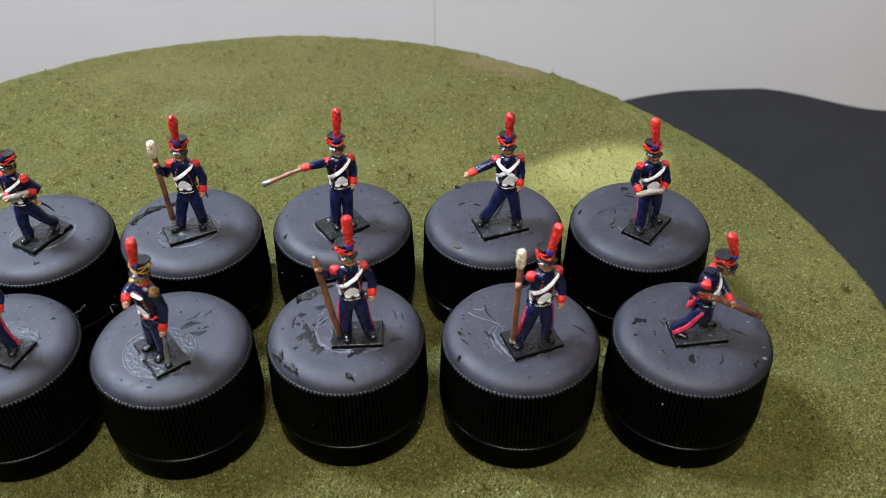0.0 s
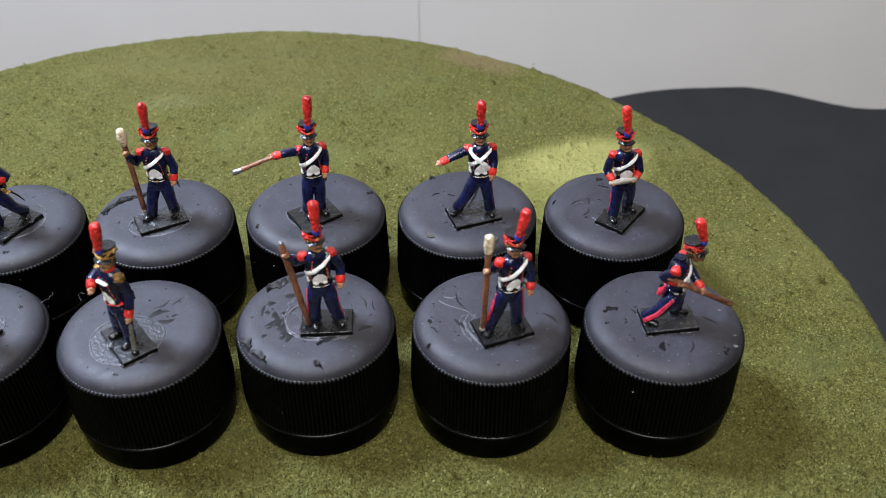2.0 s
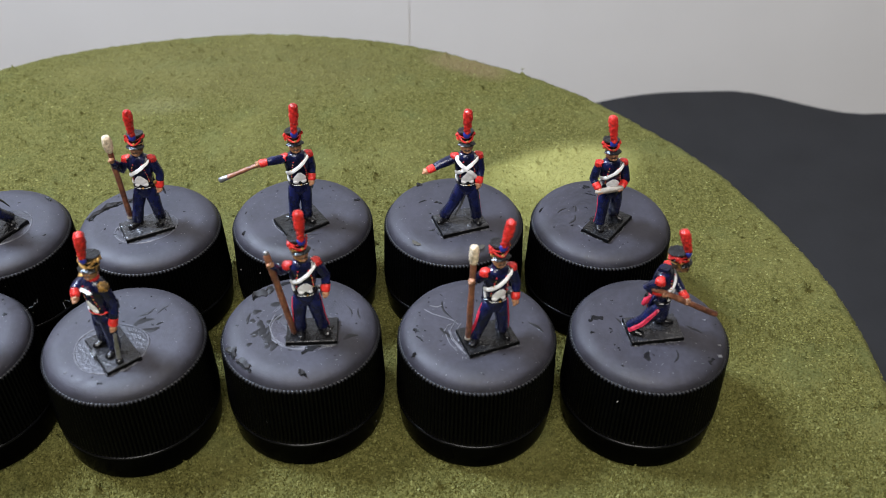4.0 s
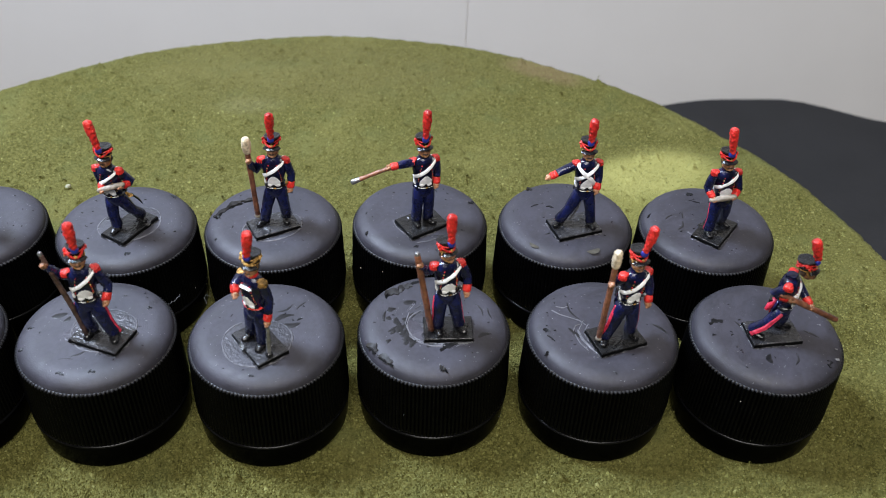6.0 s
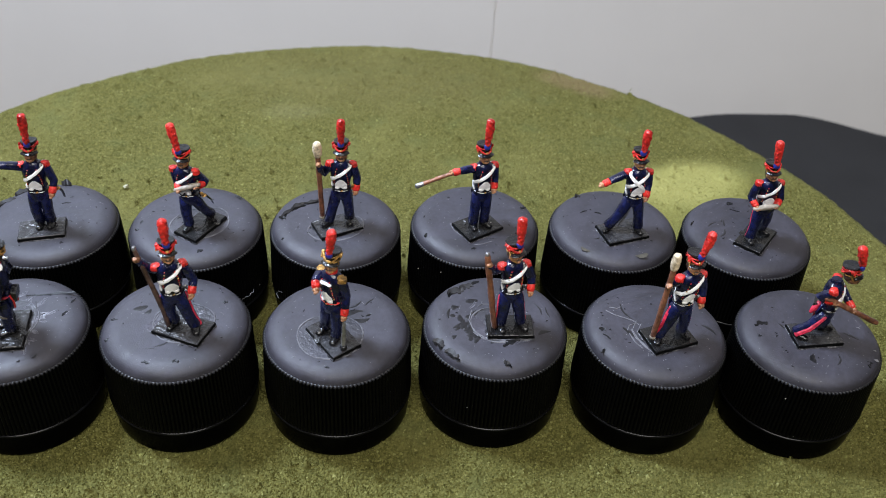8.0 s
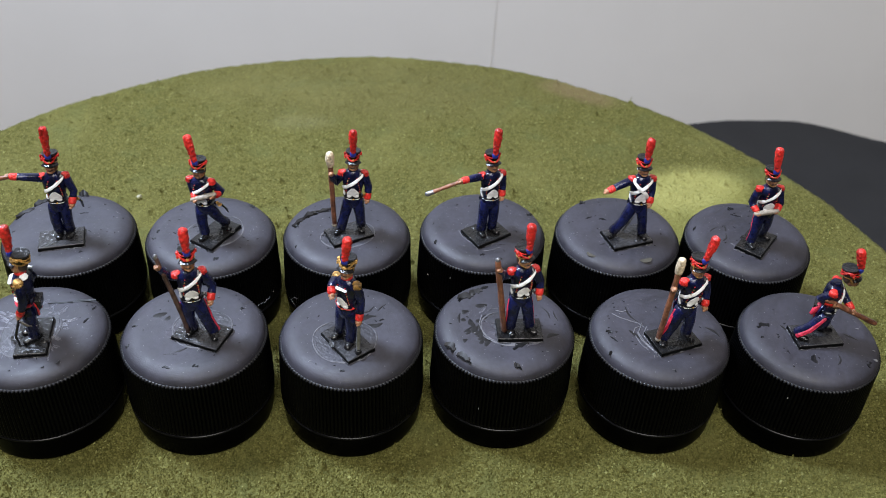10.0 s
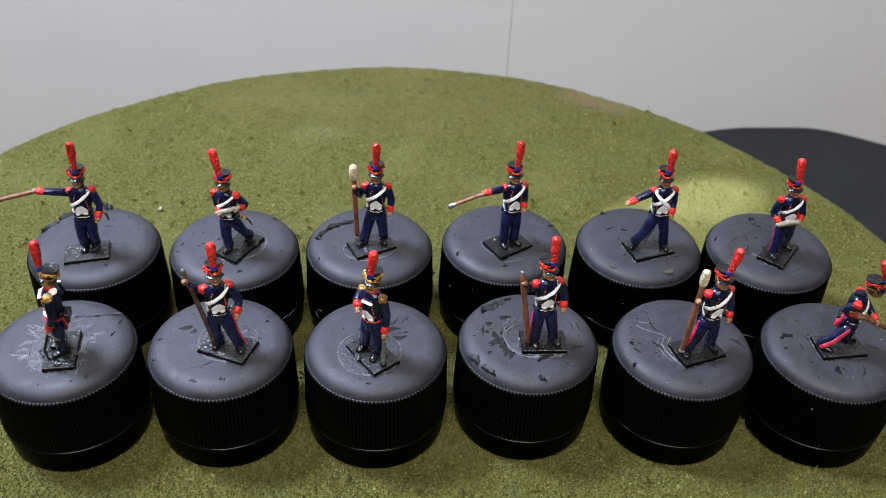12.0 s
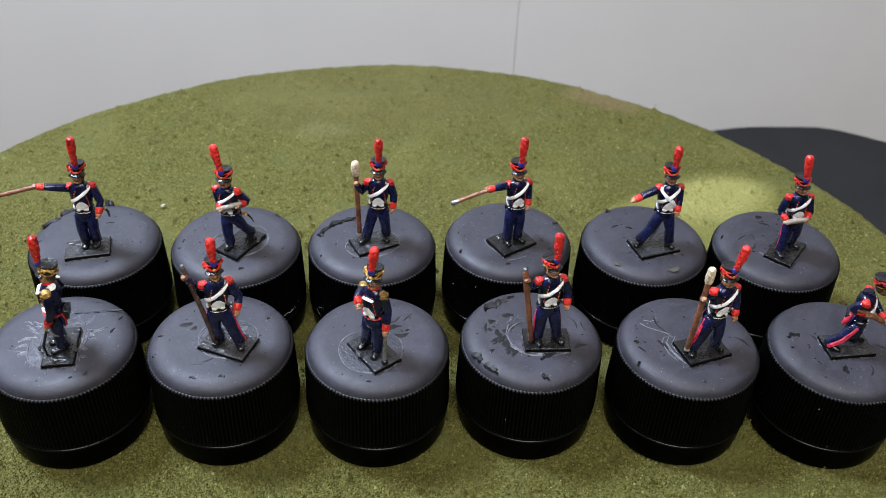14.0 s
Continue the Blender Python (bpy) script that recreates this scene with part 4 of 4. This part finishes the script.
def soldier(label, at, base, face=0.0, lean=(0.0, 0.0), hip=(0.0, 0.0), feet=((-1.8, 0.0), (1.8, 0.0)), toes=(0, 0), knees=None,
            right=None, left=None, officer=False, tilt=(0.0, 0.0), stripe="navy", band=0.32, belts="one", waistcoat=True, head=0.0, drop=0.0, plume=29.2, tall=0.965, sway=0.0, neck=(0.0, 0.0), cuffs=(True, True), plate="base", extra=None):
    """One painted figure with its base plate, all in one mesh. Lengths in mm from the middle of the base; it faces -y, turned by face degrees.
    right, left: elbow and fist of the wearer's arms. feet: his right foot, then his left."""
    s = Shape()
    w, d, turn = base
    s.slab((0, 0, 0), (w, d, 0.86), S["edge"], turn)
    s.slab((0, 0, 0.80), (w * 0.99, d * 0.985, 0.2), S[plate], turn)
    # glue squeezed out along the plate's edges, added for its pale edge glints
    rng = random.Random(int(at[0] * 7))
    rot = Matrix.Rotation(radians(turn), 3, "Z")
    corners = [rot @ Vector((x * w / 2, y * d / 2, 0.02)) for x, y in ((-1, -1), (1, -1), (1, 1), (-1, 1))]
    for i in range(4):
        a, b = corners[i], corners[(i + 1) % 4]
        u = rng.uniform(0.0, 0.1)
        while u < 0.95:
            v = min(1.0, u + rng.uniform(0.12, 0.45))
            out = (a + b).normalized() * rng.uniform(0.0, 0.22)
            n = 6
            s.tube([a.lerp(b, u + (v - u) * k / n) + out * math.sin(math.pi * k / n) for k in range(n + 1)], [rng.uniform(0.10, 0.26) for _ in range(n + 1)], S["bead"], 6, 0.8)
            u = v + rng.uniform(0.0, 0.25)
    for k in range(5):
        a = k * 2.1 + len(label)
        s.ball((w * 0.32 * math.cos(a), d * 0.3 * math.sin(a), 0.95), (1.3, 0.8, 0.22), S[plate], (0, 0, 40 * k), 9, 5, 0.7)
    shear = Matrix.Identity(4)
    shear[0][2], shear[1][2] = lean
    body = Matrix.Translation((hip[0], hip[1], -drop)) @ Matrix.Translation((0, 0, 9)) @ shear @ Matrix.Translation((0, 0, -9)) @ Matrix.Rotation(radians(face), 4, "Z")
    # legs
    for i, (fx, fy) in enumerate(feet):
        sx = -1 if i == 0 else 1
        h = body @ Vector((sx * 1.05, 0.05, 9.3))
        k = Vector(knees[i]) if knees else h.lerp(Vector((fx, fy, 1.6)), 0.52) + Vector((0.12 * sx, -0.35, 0))
        ank = Vector((fx, fy + 0.35, 2.1))
        mid1, mid2 = h.lerp(k, 0.5), k.lerp(ank, 0.5)
        s.tube([h, mid1, k, mid2, ank], [1.36, 1.3, 1.14, 1.12, 1.18], S["navy"], 14)
        if stripe != "navy":
            out = (body.to_3x3() @ Vector((sx, 0, 0))).normalized()
            s.tube([h + out * 1.2, mid1 + out * 1.15, k + out * 0.99, mid2 + out * 0.98, ank + out * 1.03], [band] * 5, S[stripe], 6, 0.6)
        t = radians(toes[i] + face * 0.6 - 90)
        dirn = Vector((math.cos(t), math.sin(t), 0))
        heel = Vector((fx, fy + 0.2, 1.45)) - dirn * 0.5
        s.tube([heel, heel + dirn * 1.2, heel + dirn * 2.4 - Vector((0, 0, 0.12))], [0.82, 0.86, 0.7], S["black"], 10, 0.85)
        # pale streaks that paint the shine onto the boot
        for q in (0.5, 1.15):
            s.ball(heel + dirn * q + Vector((0.1 * sx, 0, 0.72)), (0.38, 0.13, 0.1), S["shell"], (0, 0, toes[i]), 8, 5)
    # trunk
    s.m = body
    s.loft([(0, 0, z, a, b) for z, a, b in TORSO[:4]], S["navy"], 20)
    s.loft([(0, 0, z, a, b) for z, a, b in TORSO[3:]], S["navy"], 20)
    s.loft([(0, 0.05, 18.0, 1.2, 1.1), (0, 0.05, 18.7, 1.15, 1.1), (0, 0, 18.95, 1.0, 0.95)], S["red"] if officer else S["navy"], 14)
    for x in (-1, 1):
        s.tube([(x * 1.0, 1.2, 11.4), (x * 1.1, 1.7, 9.6), (x * 0.95, 1.75, 7.6)], [0.8, 0.9, 0.5], S["navy"], 8, 0.45, up=(0, 1, 0))
        s.tube([(x * 1.35, 1.75, 10.6), (x * 1.3, 2.1, 9.0), (x * 1.0, 2.05, 7.5)], [0.2, 0.25, 0.2], S["red"], 6)
    if waistcoat:
        s.grid([[on_torso(wd * q, z, 0.34 - 0.16 * q * q) for q in (-1, -0.6, -0.2, 0.2, 0.6, 1)] for z, wd in ((11.7, 32), (12.2, 40), (12.9, 34), (13.6, 21), (14.3, 5))], S["white"], closed=False)
        for q in (-1, 1):
            s.ball(on_torso(q * 24, 11.75, 0.22), (0.56, 0.26, 0.4), S["white"], (0, q * 16, q * 24))
        s.ball(on_torso(0, 11.62, 0.34), (0.30, 0.2, 0.46), S["black"])
        s.tube([on_torso(a, 11.38, 0.2) for a in range(-60, 61, 12)], [0.2] * 11, S["black"], 6)
    s.tube([on_torso(a, 11.0, -0.16) for a in range(0, 361, 15)], [0.5] * 25, S["black"], 6, 0.5, up=(0, 0, 1), ends=False)
    if not officer:
        s.tube([on_torso(a, 10.95, 0.2) for a in range(-44, 45, 11)], [0.15] * 9, S["white"], 6, 0.7)
    if officer:
        s.tube([on_torso(a, 11.22, 0.17) for a in range(-75, 76, 15)], [0.3] * 11, S["red"], 6, 0.6, up=(0, 0, 1))
    s.ball(on_torso(4, 11.05, 0.3), (0.26, 0.16, 0.24), S["gold"])
    for q in (-1, 1):
        for k in range(8):
            s.ball(on_torso(q * (46 - 3.6 * k), 12.5 + 0.62 * k, 0.10), 0.14, S["gold" if k % 2 == 0 else "red"], sides=6, rows=4)
    if belts in ("one", "two"):
        strap(s, [(62, 17.6), (28, 16.6), (-12, 15.2), (-50, 14.1), (-84, 13.5)], S["black"], 0.66, -0.15)
        strap(s, [(62, 17.6), (28, 16.6), (-12, 15.2), (-50, 14.1), (-84, 13.5)], S["white"], 0.40)
    if belts == "two" or (belts == "one" and face < 50):
        strap(s, [(118, 17.6), (150, 16.2), (192, 14.4), (230, 12.6), (268, 11.4)], S["white"], 0.5)
    if belts == "two":
        strap(s, [(-62, 17.6), (-28, 16.2), (12, 14.4), (50, 12.6), (88, 11.4)], S["white"], 0.5)
    if belts == "bar":
        s.tube([on_torso(-62, 16.2, 0.2), on_torso(-20, 16.4, 0.4), on_torso(25, 16.4, 0.35)], [0.36, 0.42, 0.36], S["white"], 8, 0.7)
    s.slab((0, 2.2, 9.6), (2.6, 1.2, 2.0), S["black"])
    for x in (-1, 1):
        side = S["gold"] if officer and x > 0 else (S["gold"] if officer else S["red"])
        s.ball((x * 2.4, 0, 17.3), (0.92, 0.92, 0.5), S["black"])
        s.ball((x * 2.4, 0, 17.7), (0.84, 0.84, 0.36), side, (0, x * 14, 0), lump=0.25)
        for k in range(9):
            t = radians(-100 + 200 * k / 8) + (0 if x > 0 else math.pi)
            px, py = x * 2.5 + 0.64 * math.cos(t), 0.70 * math.sin(t)
            s.tube([(px, py, 17.65), (px + 0.18 * math.cos(t), py + 0.12 * math.sin(t), 16.95)], [0.23, 0.19], side, 6)
    # head
    s.m = Matrix.Translation((neck[0], neck[1], 0)) @ body @ Matrix.Translation((0, -0.1, 18.4)) @ Matrix.Rotation(radians(head), 4, "Z") @ Matrix.Rotation(radians(-9), 4, "X") @ Matrix.Translation((0, 0.1, -18.4))
    s.ball((0, -0.2, 19.7), (1.3, 1.36, 1.5), S["skin"], sides=16, rows=12)
    s.ball((-0.62, -1.2, 19.75), (0.36, 0.3, 0.34), S["skin"])
    s.ball((0.62, -1.2, 19.75), (0.36, 0.3, 0.34), S["skin"])
    s.ball((0, -1.15, 18.75), (0.5, 0.35, 0.34), S["skin"])
    s.ball((0, -1.56, 19.75), (0.24, 0.3, 0.38), S["skin"])
    for x in (-0.5, 0.5):
        s.ball((x, -1.36, 20.12), (0.3, 0.2, 0.15), S["hair"])
    s.ball((0, -1.42, 19.3), (0.6, 0.25, 0.16), S["hair"])
    s.ball((0, 0.4, 19.95), (1.36, 1.1, 1.2), S["hair"], sides=14)
    for x in (-1, 1):
        s.tube([(x * 1.3, -0.2, 20.7), (x * 1.12, -0.6, 19.4), (x * 0.5, -1.05, 18.65)], [0.16] * 3, S["gold"], 5)
    shako(s, officer, tilt, plume)
    s.m = Matrix.Identity(4)
    # arms
    for sx, arm in ((-1, right), (1, left)):
        sh = body @ Vector((sx * 2.4, 0, 16.9))
        el, fist = Vector(arm[0]), Vector(arm[1])
        wrist = fist + (el - fist).normalized() * 0.75
        cuff = fist + (el - fist).normalized() * 1.75
        s.tube([sh, sh.lerp(el, 0.5) + Vector((0, 0.05, 0)), el, el.lerp(cuff, 0.5), cuff], [0.98, 0.96, 0.86, 0.82, 0.78], S["navy"], 12)
        s.tube([cuff + (el - fist).normalized() * 0.1, wrist], [0.81, 0.84] if cuffs[sx > 0] else [0.76, 0.7], S["red" if cuffs[sx > 0] else "navy"], 12)
        s.tube([cuff + (el - fist).normalized() * 0.28, cuff + (el - fist).normalized() * 0.12], [0.84, 0.84], S["black"], 10, ends=False)
        s.ball(fist, (0.66, 0.62, 0.66), S["skin"], lump=0.25)
        fw = (fist - el).normalized()
        for k in (-1, 0, 1):
            s.ball(fist + fw * 0.35 + Vector((0.22 * k, -0.28, 0.12 * k)), 0.3, S["skin"], sides=7, rows=5)
    if extra:
        extra(s, body)
    s.m = Matrix.Identity(4)
    for v in s.verts:
        if v.z > 1.0:
            v.x += sway * (v.z - 1.0)
            v.z = 1.0 + (v.z - 1.0) * tall
    ob = tagged(new("toy_soldier", s.mesh("toy_soldier", PAINTS, jitter=0.10)), label, "toy soldier", "painted toy soldiers")
    ob.location = (at[0] * 0.001, at[1] * 0.001, CAP_TOP)
    return ob


def staff(s, a, b, r=0.58, slot="wood"):
    a, b = Vector(a), Vector(b)
    s.tube([a.lerp(b, k / 8) for k in range(9)], [r * (1 + 0.05 * math.sin(k * 2.2)) for k in range(9)], S[slot], 10)


def sabre(s, body, hilt="gold", out=0.0):
    """A short sword in its scabbard at the wearer's left hip."""
    m = s.m
    s.m = body @ Matrix.Translation((out, 0, 0))
    s.tube([(2.5, 0.6, 10.6), (2.9, 1.9, 8.4), (2.9, 3.0, 6.2)], [0.42, 0.36, 0.26], S["black"], 8, 0.6)
    s.tube([(2.4, 0.2, 10.8), (2.5, -0.6, 11.5), (2.5, -0.9, 12.1)], [0.34, 0.3, 0.34], S[hilt], 8)
    s.ball((2.55, 0.0, 10.7), (0.55, 0.6, 0.3), S[hilt])
    s.m = m


def sponge(s, bottom, top, length=3.0, r=1.05):
    """A staff with a fleece head."""
    a, b = Vector(bottom), Vector(top)
    d = (b - a).normalized()
    staff(s, a, b - d * length)
    n = 7
    s.tube([b - d * length * (1 - k / n) for k in range(n + 1)], [r * (0.86 + 0.16 * math.sin(math.pi * k / n) + 0.06 * (k % 2)) for k in range(n + 1)], S["bone"], 12)
    s.ball(a, (0.75, 0.75, 0.55), S["shell"])


def bundle(s, a, b, slot="shell"):
    """A cartridge bag across the forearms."""
    a, b = Vector(a), Vector(b)
    s.tube([a, a.lerp(b, 0.3), a.lerp(b, 0.7), b], [0.5, 0.66, 0.66, 0.55], S[slot], 10)


def b1_kit(s, body):
    staff(s, (-8.2, -0.7, 18.5), (-18.5, -2.0, 16.2), 0.5)
    staff(s, (-17.5, -1.9, 16.4), (-22.5, -2.5, 15.3), 0.8)
    sabre(s, body, "gold", 1.5)


def b2_kit(s, body):
    bundle(s, (-4.0, -2.7, 12.5), (1.0, -2.7, 14.1))
    sabre(s, body, "gold", 0.9)


def b3_kit(s, body):
    sponge(s, (-3.3, 1.2, 2.2), (-4.1, 0.2, 23.0), 2.9, 0.95)
    sabre(s, body)


def b4_kit(s, body):
    staff(s, (-6.2, -2.2, 17.6), (-13.6, -3.4, 15.0), 0.46)
    s.tube([(-13.0, -3.3, 15.2), (-14.4, -3.5, 14.7)], [0.48, 0.56], S["steel"], 10)
    sabre(s, body)


def b5_kit(s, body):
    s.tube([(1.6, 1.4, 8.5), (0.4, 0.6, 5.0), (-1.0, 0.4, 2.0)], [0.34, 0.3, 0.26], S["steel"], 8, 0.6)
    sabre(s, body)


def b6_kit(s, body):
    bundle(s, (-3.2, -2.6, 11.4), (1.8, -2.7, 12.4))
    sabre(s, body)


def f1_kit(s, body):
    m = s.m
    s.m = body
    for x in (-1, 1):
        s.ball((x * 1.5, 0.95, 18.05), (0.75, 0.8, 0.3), S["white"], (0, x * 20, 0), lump=0.5)
    s.tube([on_torso(a, 12.2, 0.14) for a in range(20, 110, 15)], [0.4] * 6, S["white"], 7, 0.6)
    s.tube([on_torso(a, 10.9, 0.2) for a in range(0, 361, 15)], [0.42] * 25, S["crimson"], 7, 0.7, ends=False)
    for k in range(5):
        t = 2 * math.pi * k / 5
        s.tube([(2.9, 0, 17.2), (3.25, 0.8 * math.sin(t), 17.1 + 0.8 * math.cos(t))], [0.4, 0.18], S["gold"], 6)
    s.m = m
    s.tube([(-0.6, -3.6, 8.6), (-1.6, -4.2, 5.2), (-1.2, -4.3, 2.6), (0.6, -4.0, 1.6)], [0.5, 0.5, 0.42, 0.25], S["black"], 8, 0.5)
    s.tube([(-1.2, -2.8, 8.0), (0.4, -2.6, 6.4), (1.6, -1.6, 5.4)], [0.26, 0.24, 0.2], S["shell"], 6)


def f2_kit(s, body):
    s.tube([(-2.6, -0.6, 1.2), (-3.2, -0.7, 6.0), (-4.4, -0.8, 11.5), (-5.6, -0.9, 16.5), (-6.8, -0.9, 21.8)], [0.5, 0.52, 0.5, 0.46, 0.4], S["oldwood"], 10)
    s.ball((-6.9, -0.9, 22.3), (0.45, 0.45, 0.6), S["steel"])
    sabre(s, body, "steel")


def f3_kit(s, body):
    s.tube([(2.2, -3.0, 7.6), (2.2, -3.6, 4.6), (2.2, -4.0, 2.0)], [0.36, 0.42, 0.42], S["steel"], 8, 0.5)
    s.ball((2.2, -4.0, 1.7), (0.75, 0.7, 0.6), S["black"])


def f4_kit(s, body):
    staff(s, (-3.3, -0.6, 1.2), (-5.9, -1.0, 20.6), 0.62)
    s.ball((-5.98, -1.0, 21.1), (0.5, 0.5, 0.55), S["steel"])
    sabre(s, body, "steel")


def f5_kit(s, body):
    sponge(s, (-3.6, -1.2, 1.8), (-2.2, -1.6, 24.0), 3.2, 0.85)
    sabre(s, body, "steel")


def f6_kit(s, body):
    staff(s, (-1.4, -2.3, 13.6), (10.0, -3.0, 7.2), 0.6)
    s.tube([(-0.9, 0.3, 9.4), (-1.7, 0.2, 8.2), (-2.2, 0.2, 7.2)], [0.6, 0.62, 0.4], S["crimson"], 10)


SPONGER = "painted toy gunner in navy coat holding a fleece sponge staff"
soldier("painted toy gunner in navy coat thrusting a rammer out sideways", (-113.9, 186.4), (9.7, 6.4, 11), face=6, sway=0.047, feet=((-0.5, 1.0), (1.7, 1.3)), hip=(0.4, 1.4), tall=0.975, plume=29.5,
        plate="worn", right=((-5.3, 0.0, 17.9), (-8.4, -0.5, 18.4)), left=((4.3, 1.0, 13.4), (3.9, -0.8, 10.8)), extra=b1_kit)
soldier("painted toy gunner in navy coat striding with a cartridge bag", (-79.9, 188.2), (10.6, 6.2, 58), face=-14, sway=0.033, lean=(-0.05, -0.06), hip=(-1.7, 0.0), drop=0.9, feet=((-2.2, -1.6), (2.0, 2.1)), toes=(-10, 40),
        right=((-3.9, -0.2, 13.0), (-3.3, -2.7, 12.6)), left=((2.2, -0.4, 13.2), (0.6, -2.7, 13.5)), tilt=(-1.0, 0.3), plume=29.1, extra=b2_kit)
soldier(SPONGER, (-49.5, 188.3), (10.0, 6.4, 25), face=-2, sway=0.015, feet=((-1.7, 0.2), (2.8, 1.2)), hip=(1.0, 1.2), toes=(-35, 5),
        cuffs=(False, True), plate="worn", right=((-2.9, 1.4, 14.4), (-3.8, -0.4, 18.0)), left=((4.5, 1.4, 13.2), (4.1, 0.2, 10.2)), plume=28.5, extra=b3_kit)
soldier("painted toy gunner in navy coat pointing a short rammer", (-17.5, 188.4), (9.4, 7.2, 31), face=14, sway=-0.007, feet=((-1.2, -0.6), (1.3, 0.2)), hip=(0.4, 0.8), toes=(0, 35),
        right=((-4.2, -1.4, 17.6), (-6.9, -2.2, 17.4)), left=((3.2, 1.6, 13.6), (3.0, 0.2, 11.0)), tilt=(0.5, 0.2), plume=29.0, extra=b4_kit)
soldier("painted toy gunner with crossed white belts and outstretched arm", (15.8, 186.8), (10.2, 7.2, 17), face=4, sway=-0.030, feet=((-3.2, 0.2), (3.4, -0.2)), hip=(1.5, 0.8), toes=(-45, 10), band=0.2, stripe="crimson",
        plate="worn", right=((-4.0, -0.4, 16.0), (-6.8, -1.4, 15.2)), left=((4.4, 1.1, 13.4), (3.8, -0.6, 10.8)), belts="two", tilt=(0.3, 0.2), plume=28.0, extra=b5_kit)
soldier("painted toy gunner in navy coat hugging a cartridge bag", (46.6, 184.7), (10.2, 6.4, 50), face=4, sway=-0.055, lean=(-0.05, -0.08), feet=((-1.9, -1.4), (1.8, 1.8)), hip=(0.3, 0.3), tall=0.947, toes=(-10, 30), band=0.22, stripe="crimson",
        right=((-3.6, -0.4, 13.2), (-2.6, -2.5, 11.6)), left=((3.0, -0.6, 13.0), (1.6, -2.6, 12.2)), tilt=(-0.2, 0.2), plume=29.0, extra=b6_kit)
soldier("painted toy officer in gold shako seen beside a curved sabre", (-111.5, 155.0), (10.4, 6.2, 96), face=-86, sway=0.053, feet=((-0.4, 1.4), (0.6, -1.2)), hip=(0.2, 0.2), toes=(0, 0), officer=True, belts="bar", waistcoat=False,
        right=((0.6, 4.2, 13.6), (-1.0, 3.6, 11.0)), left=((1.0, -3.4, 13.4), (-0.3, -3.4, 9.8)), tilt=(-0.3, -0.2), plume=28.5, extra=f1_kit)
soldier("painted toy gunner in navy coat leaning on a dark handspike", (-78.5, 155.6), (10.3, 6.9, -23), face=14, sway=0.033, feet=((-1.8, 0.4), (2.3, -0.8)), hip=(-1.3, 0.2), toes=(-30, 10), band=0.5, stripe="crimson",
        cuffs=(False, True), plate="worn", right=((-5.2, 0.6, 16.2), (-6.6, -1.3, 19.9)), left=((2.8, 0.6, 13.2), (2.5, -1.4, 10.8)), tilt=(-0.2, 0.2), plume=28.2, extra=f2_kit)
soldier("painted toy officer with gold shako resting on his sword", (-49.1, 152.9), (10.2, 6.4, 125), face=-38, sway=0.021, feet=((-1.6, 1.5), (0.7, -1.0)), hip=(-0.2, 0.3), toes=(-20, 0), officer=True, belts="bar",
        plate="worn", right=((-3.2, -0.7, 16.6), (-3.0, -2.2, 15.6)), left=((2.6, -1.0, 13.0), (2.2, -2.9, 9.0)), head=16, tilt=(0.5, 0.0), plume=28.2, extra=f3_kit)
soldier("painted toy gunner in navy coat gripping an upright handspike", (-13.6, 155.8), (9.4, 6.2, 0), face=10, sway=-0.011, feet=((-2.0, -0.6), (2.0, -0.2)), hip=(-0.4, 0.4), toes=(0, 25), stripe="crimson",
        head=22, cuffs=(False, True), right=((-4.2, 0.6, 15.4), (-5.5, -1.4, 18.8)), left=((3.4, 1.2, 13.4), (3.2, -0.4, 10.6)), tilt=(0.2, 0.2), plume=28.6, extra=f4_kit)
soldier(SPONGER, (18.4, 152.8), (9.8, 7.0, 18), face=16, sway=-0.042, lean=(0.08, 0.0), feet=((-2.4, -1.2), (2.6, 0.2)), hip=(1.3, 0.2), toes=(-30, 20), band=0.5, stripe="crimson",
        cuffs=(False, True), right=((-1.8, 0.4, 14.8), (-2.8, -2.1, 16.8)), left=((5.2, 1.0, 13.2), (4.9, -0.6, 10.2)), tilt=(1.0, 0.2), plume=27.9, extra=f5_kit)
soldier("painted toy gunner lunging forward with a long handspike", (49.2, 153.3), (9.9, 6.4, 5), plate="worn", face=60, sway=-0.069, lean=(-0.015, -0.05), drop=2.0, tall=0.947, neck=(2.6, -0.4), hip=(1.0, 0.2), feet=((-4.2, -0.8), (1.6, 1.2)), toes=(10, 40), band=0.66, stripe="crimson",
        right=((-2.3, -1.4, 12.9), (0.4, -2.6, 12.4)), left=((3.8, -0.6, 11.9), (4.7, -2.6, 10.5)), tilt=(-0.4, 1.0), plume=27.9, extra=f6_kit)
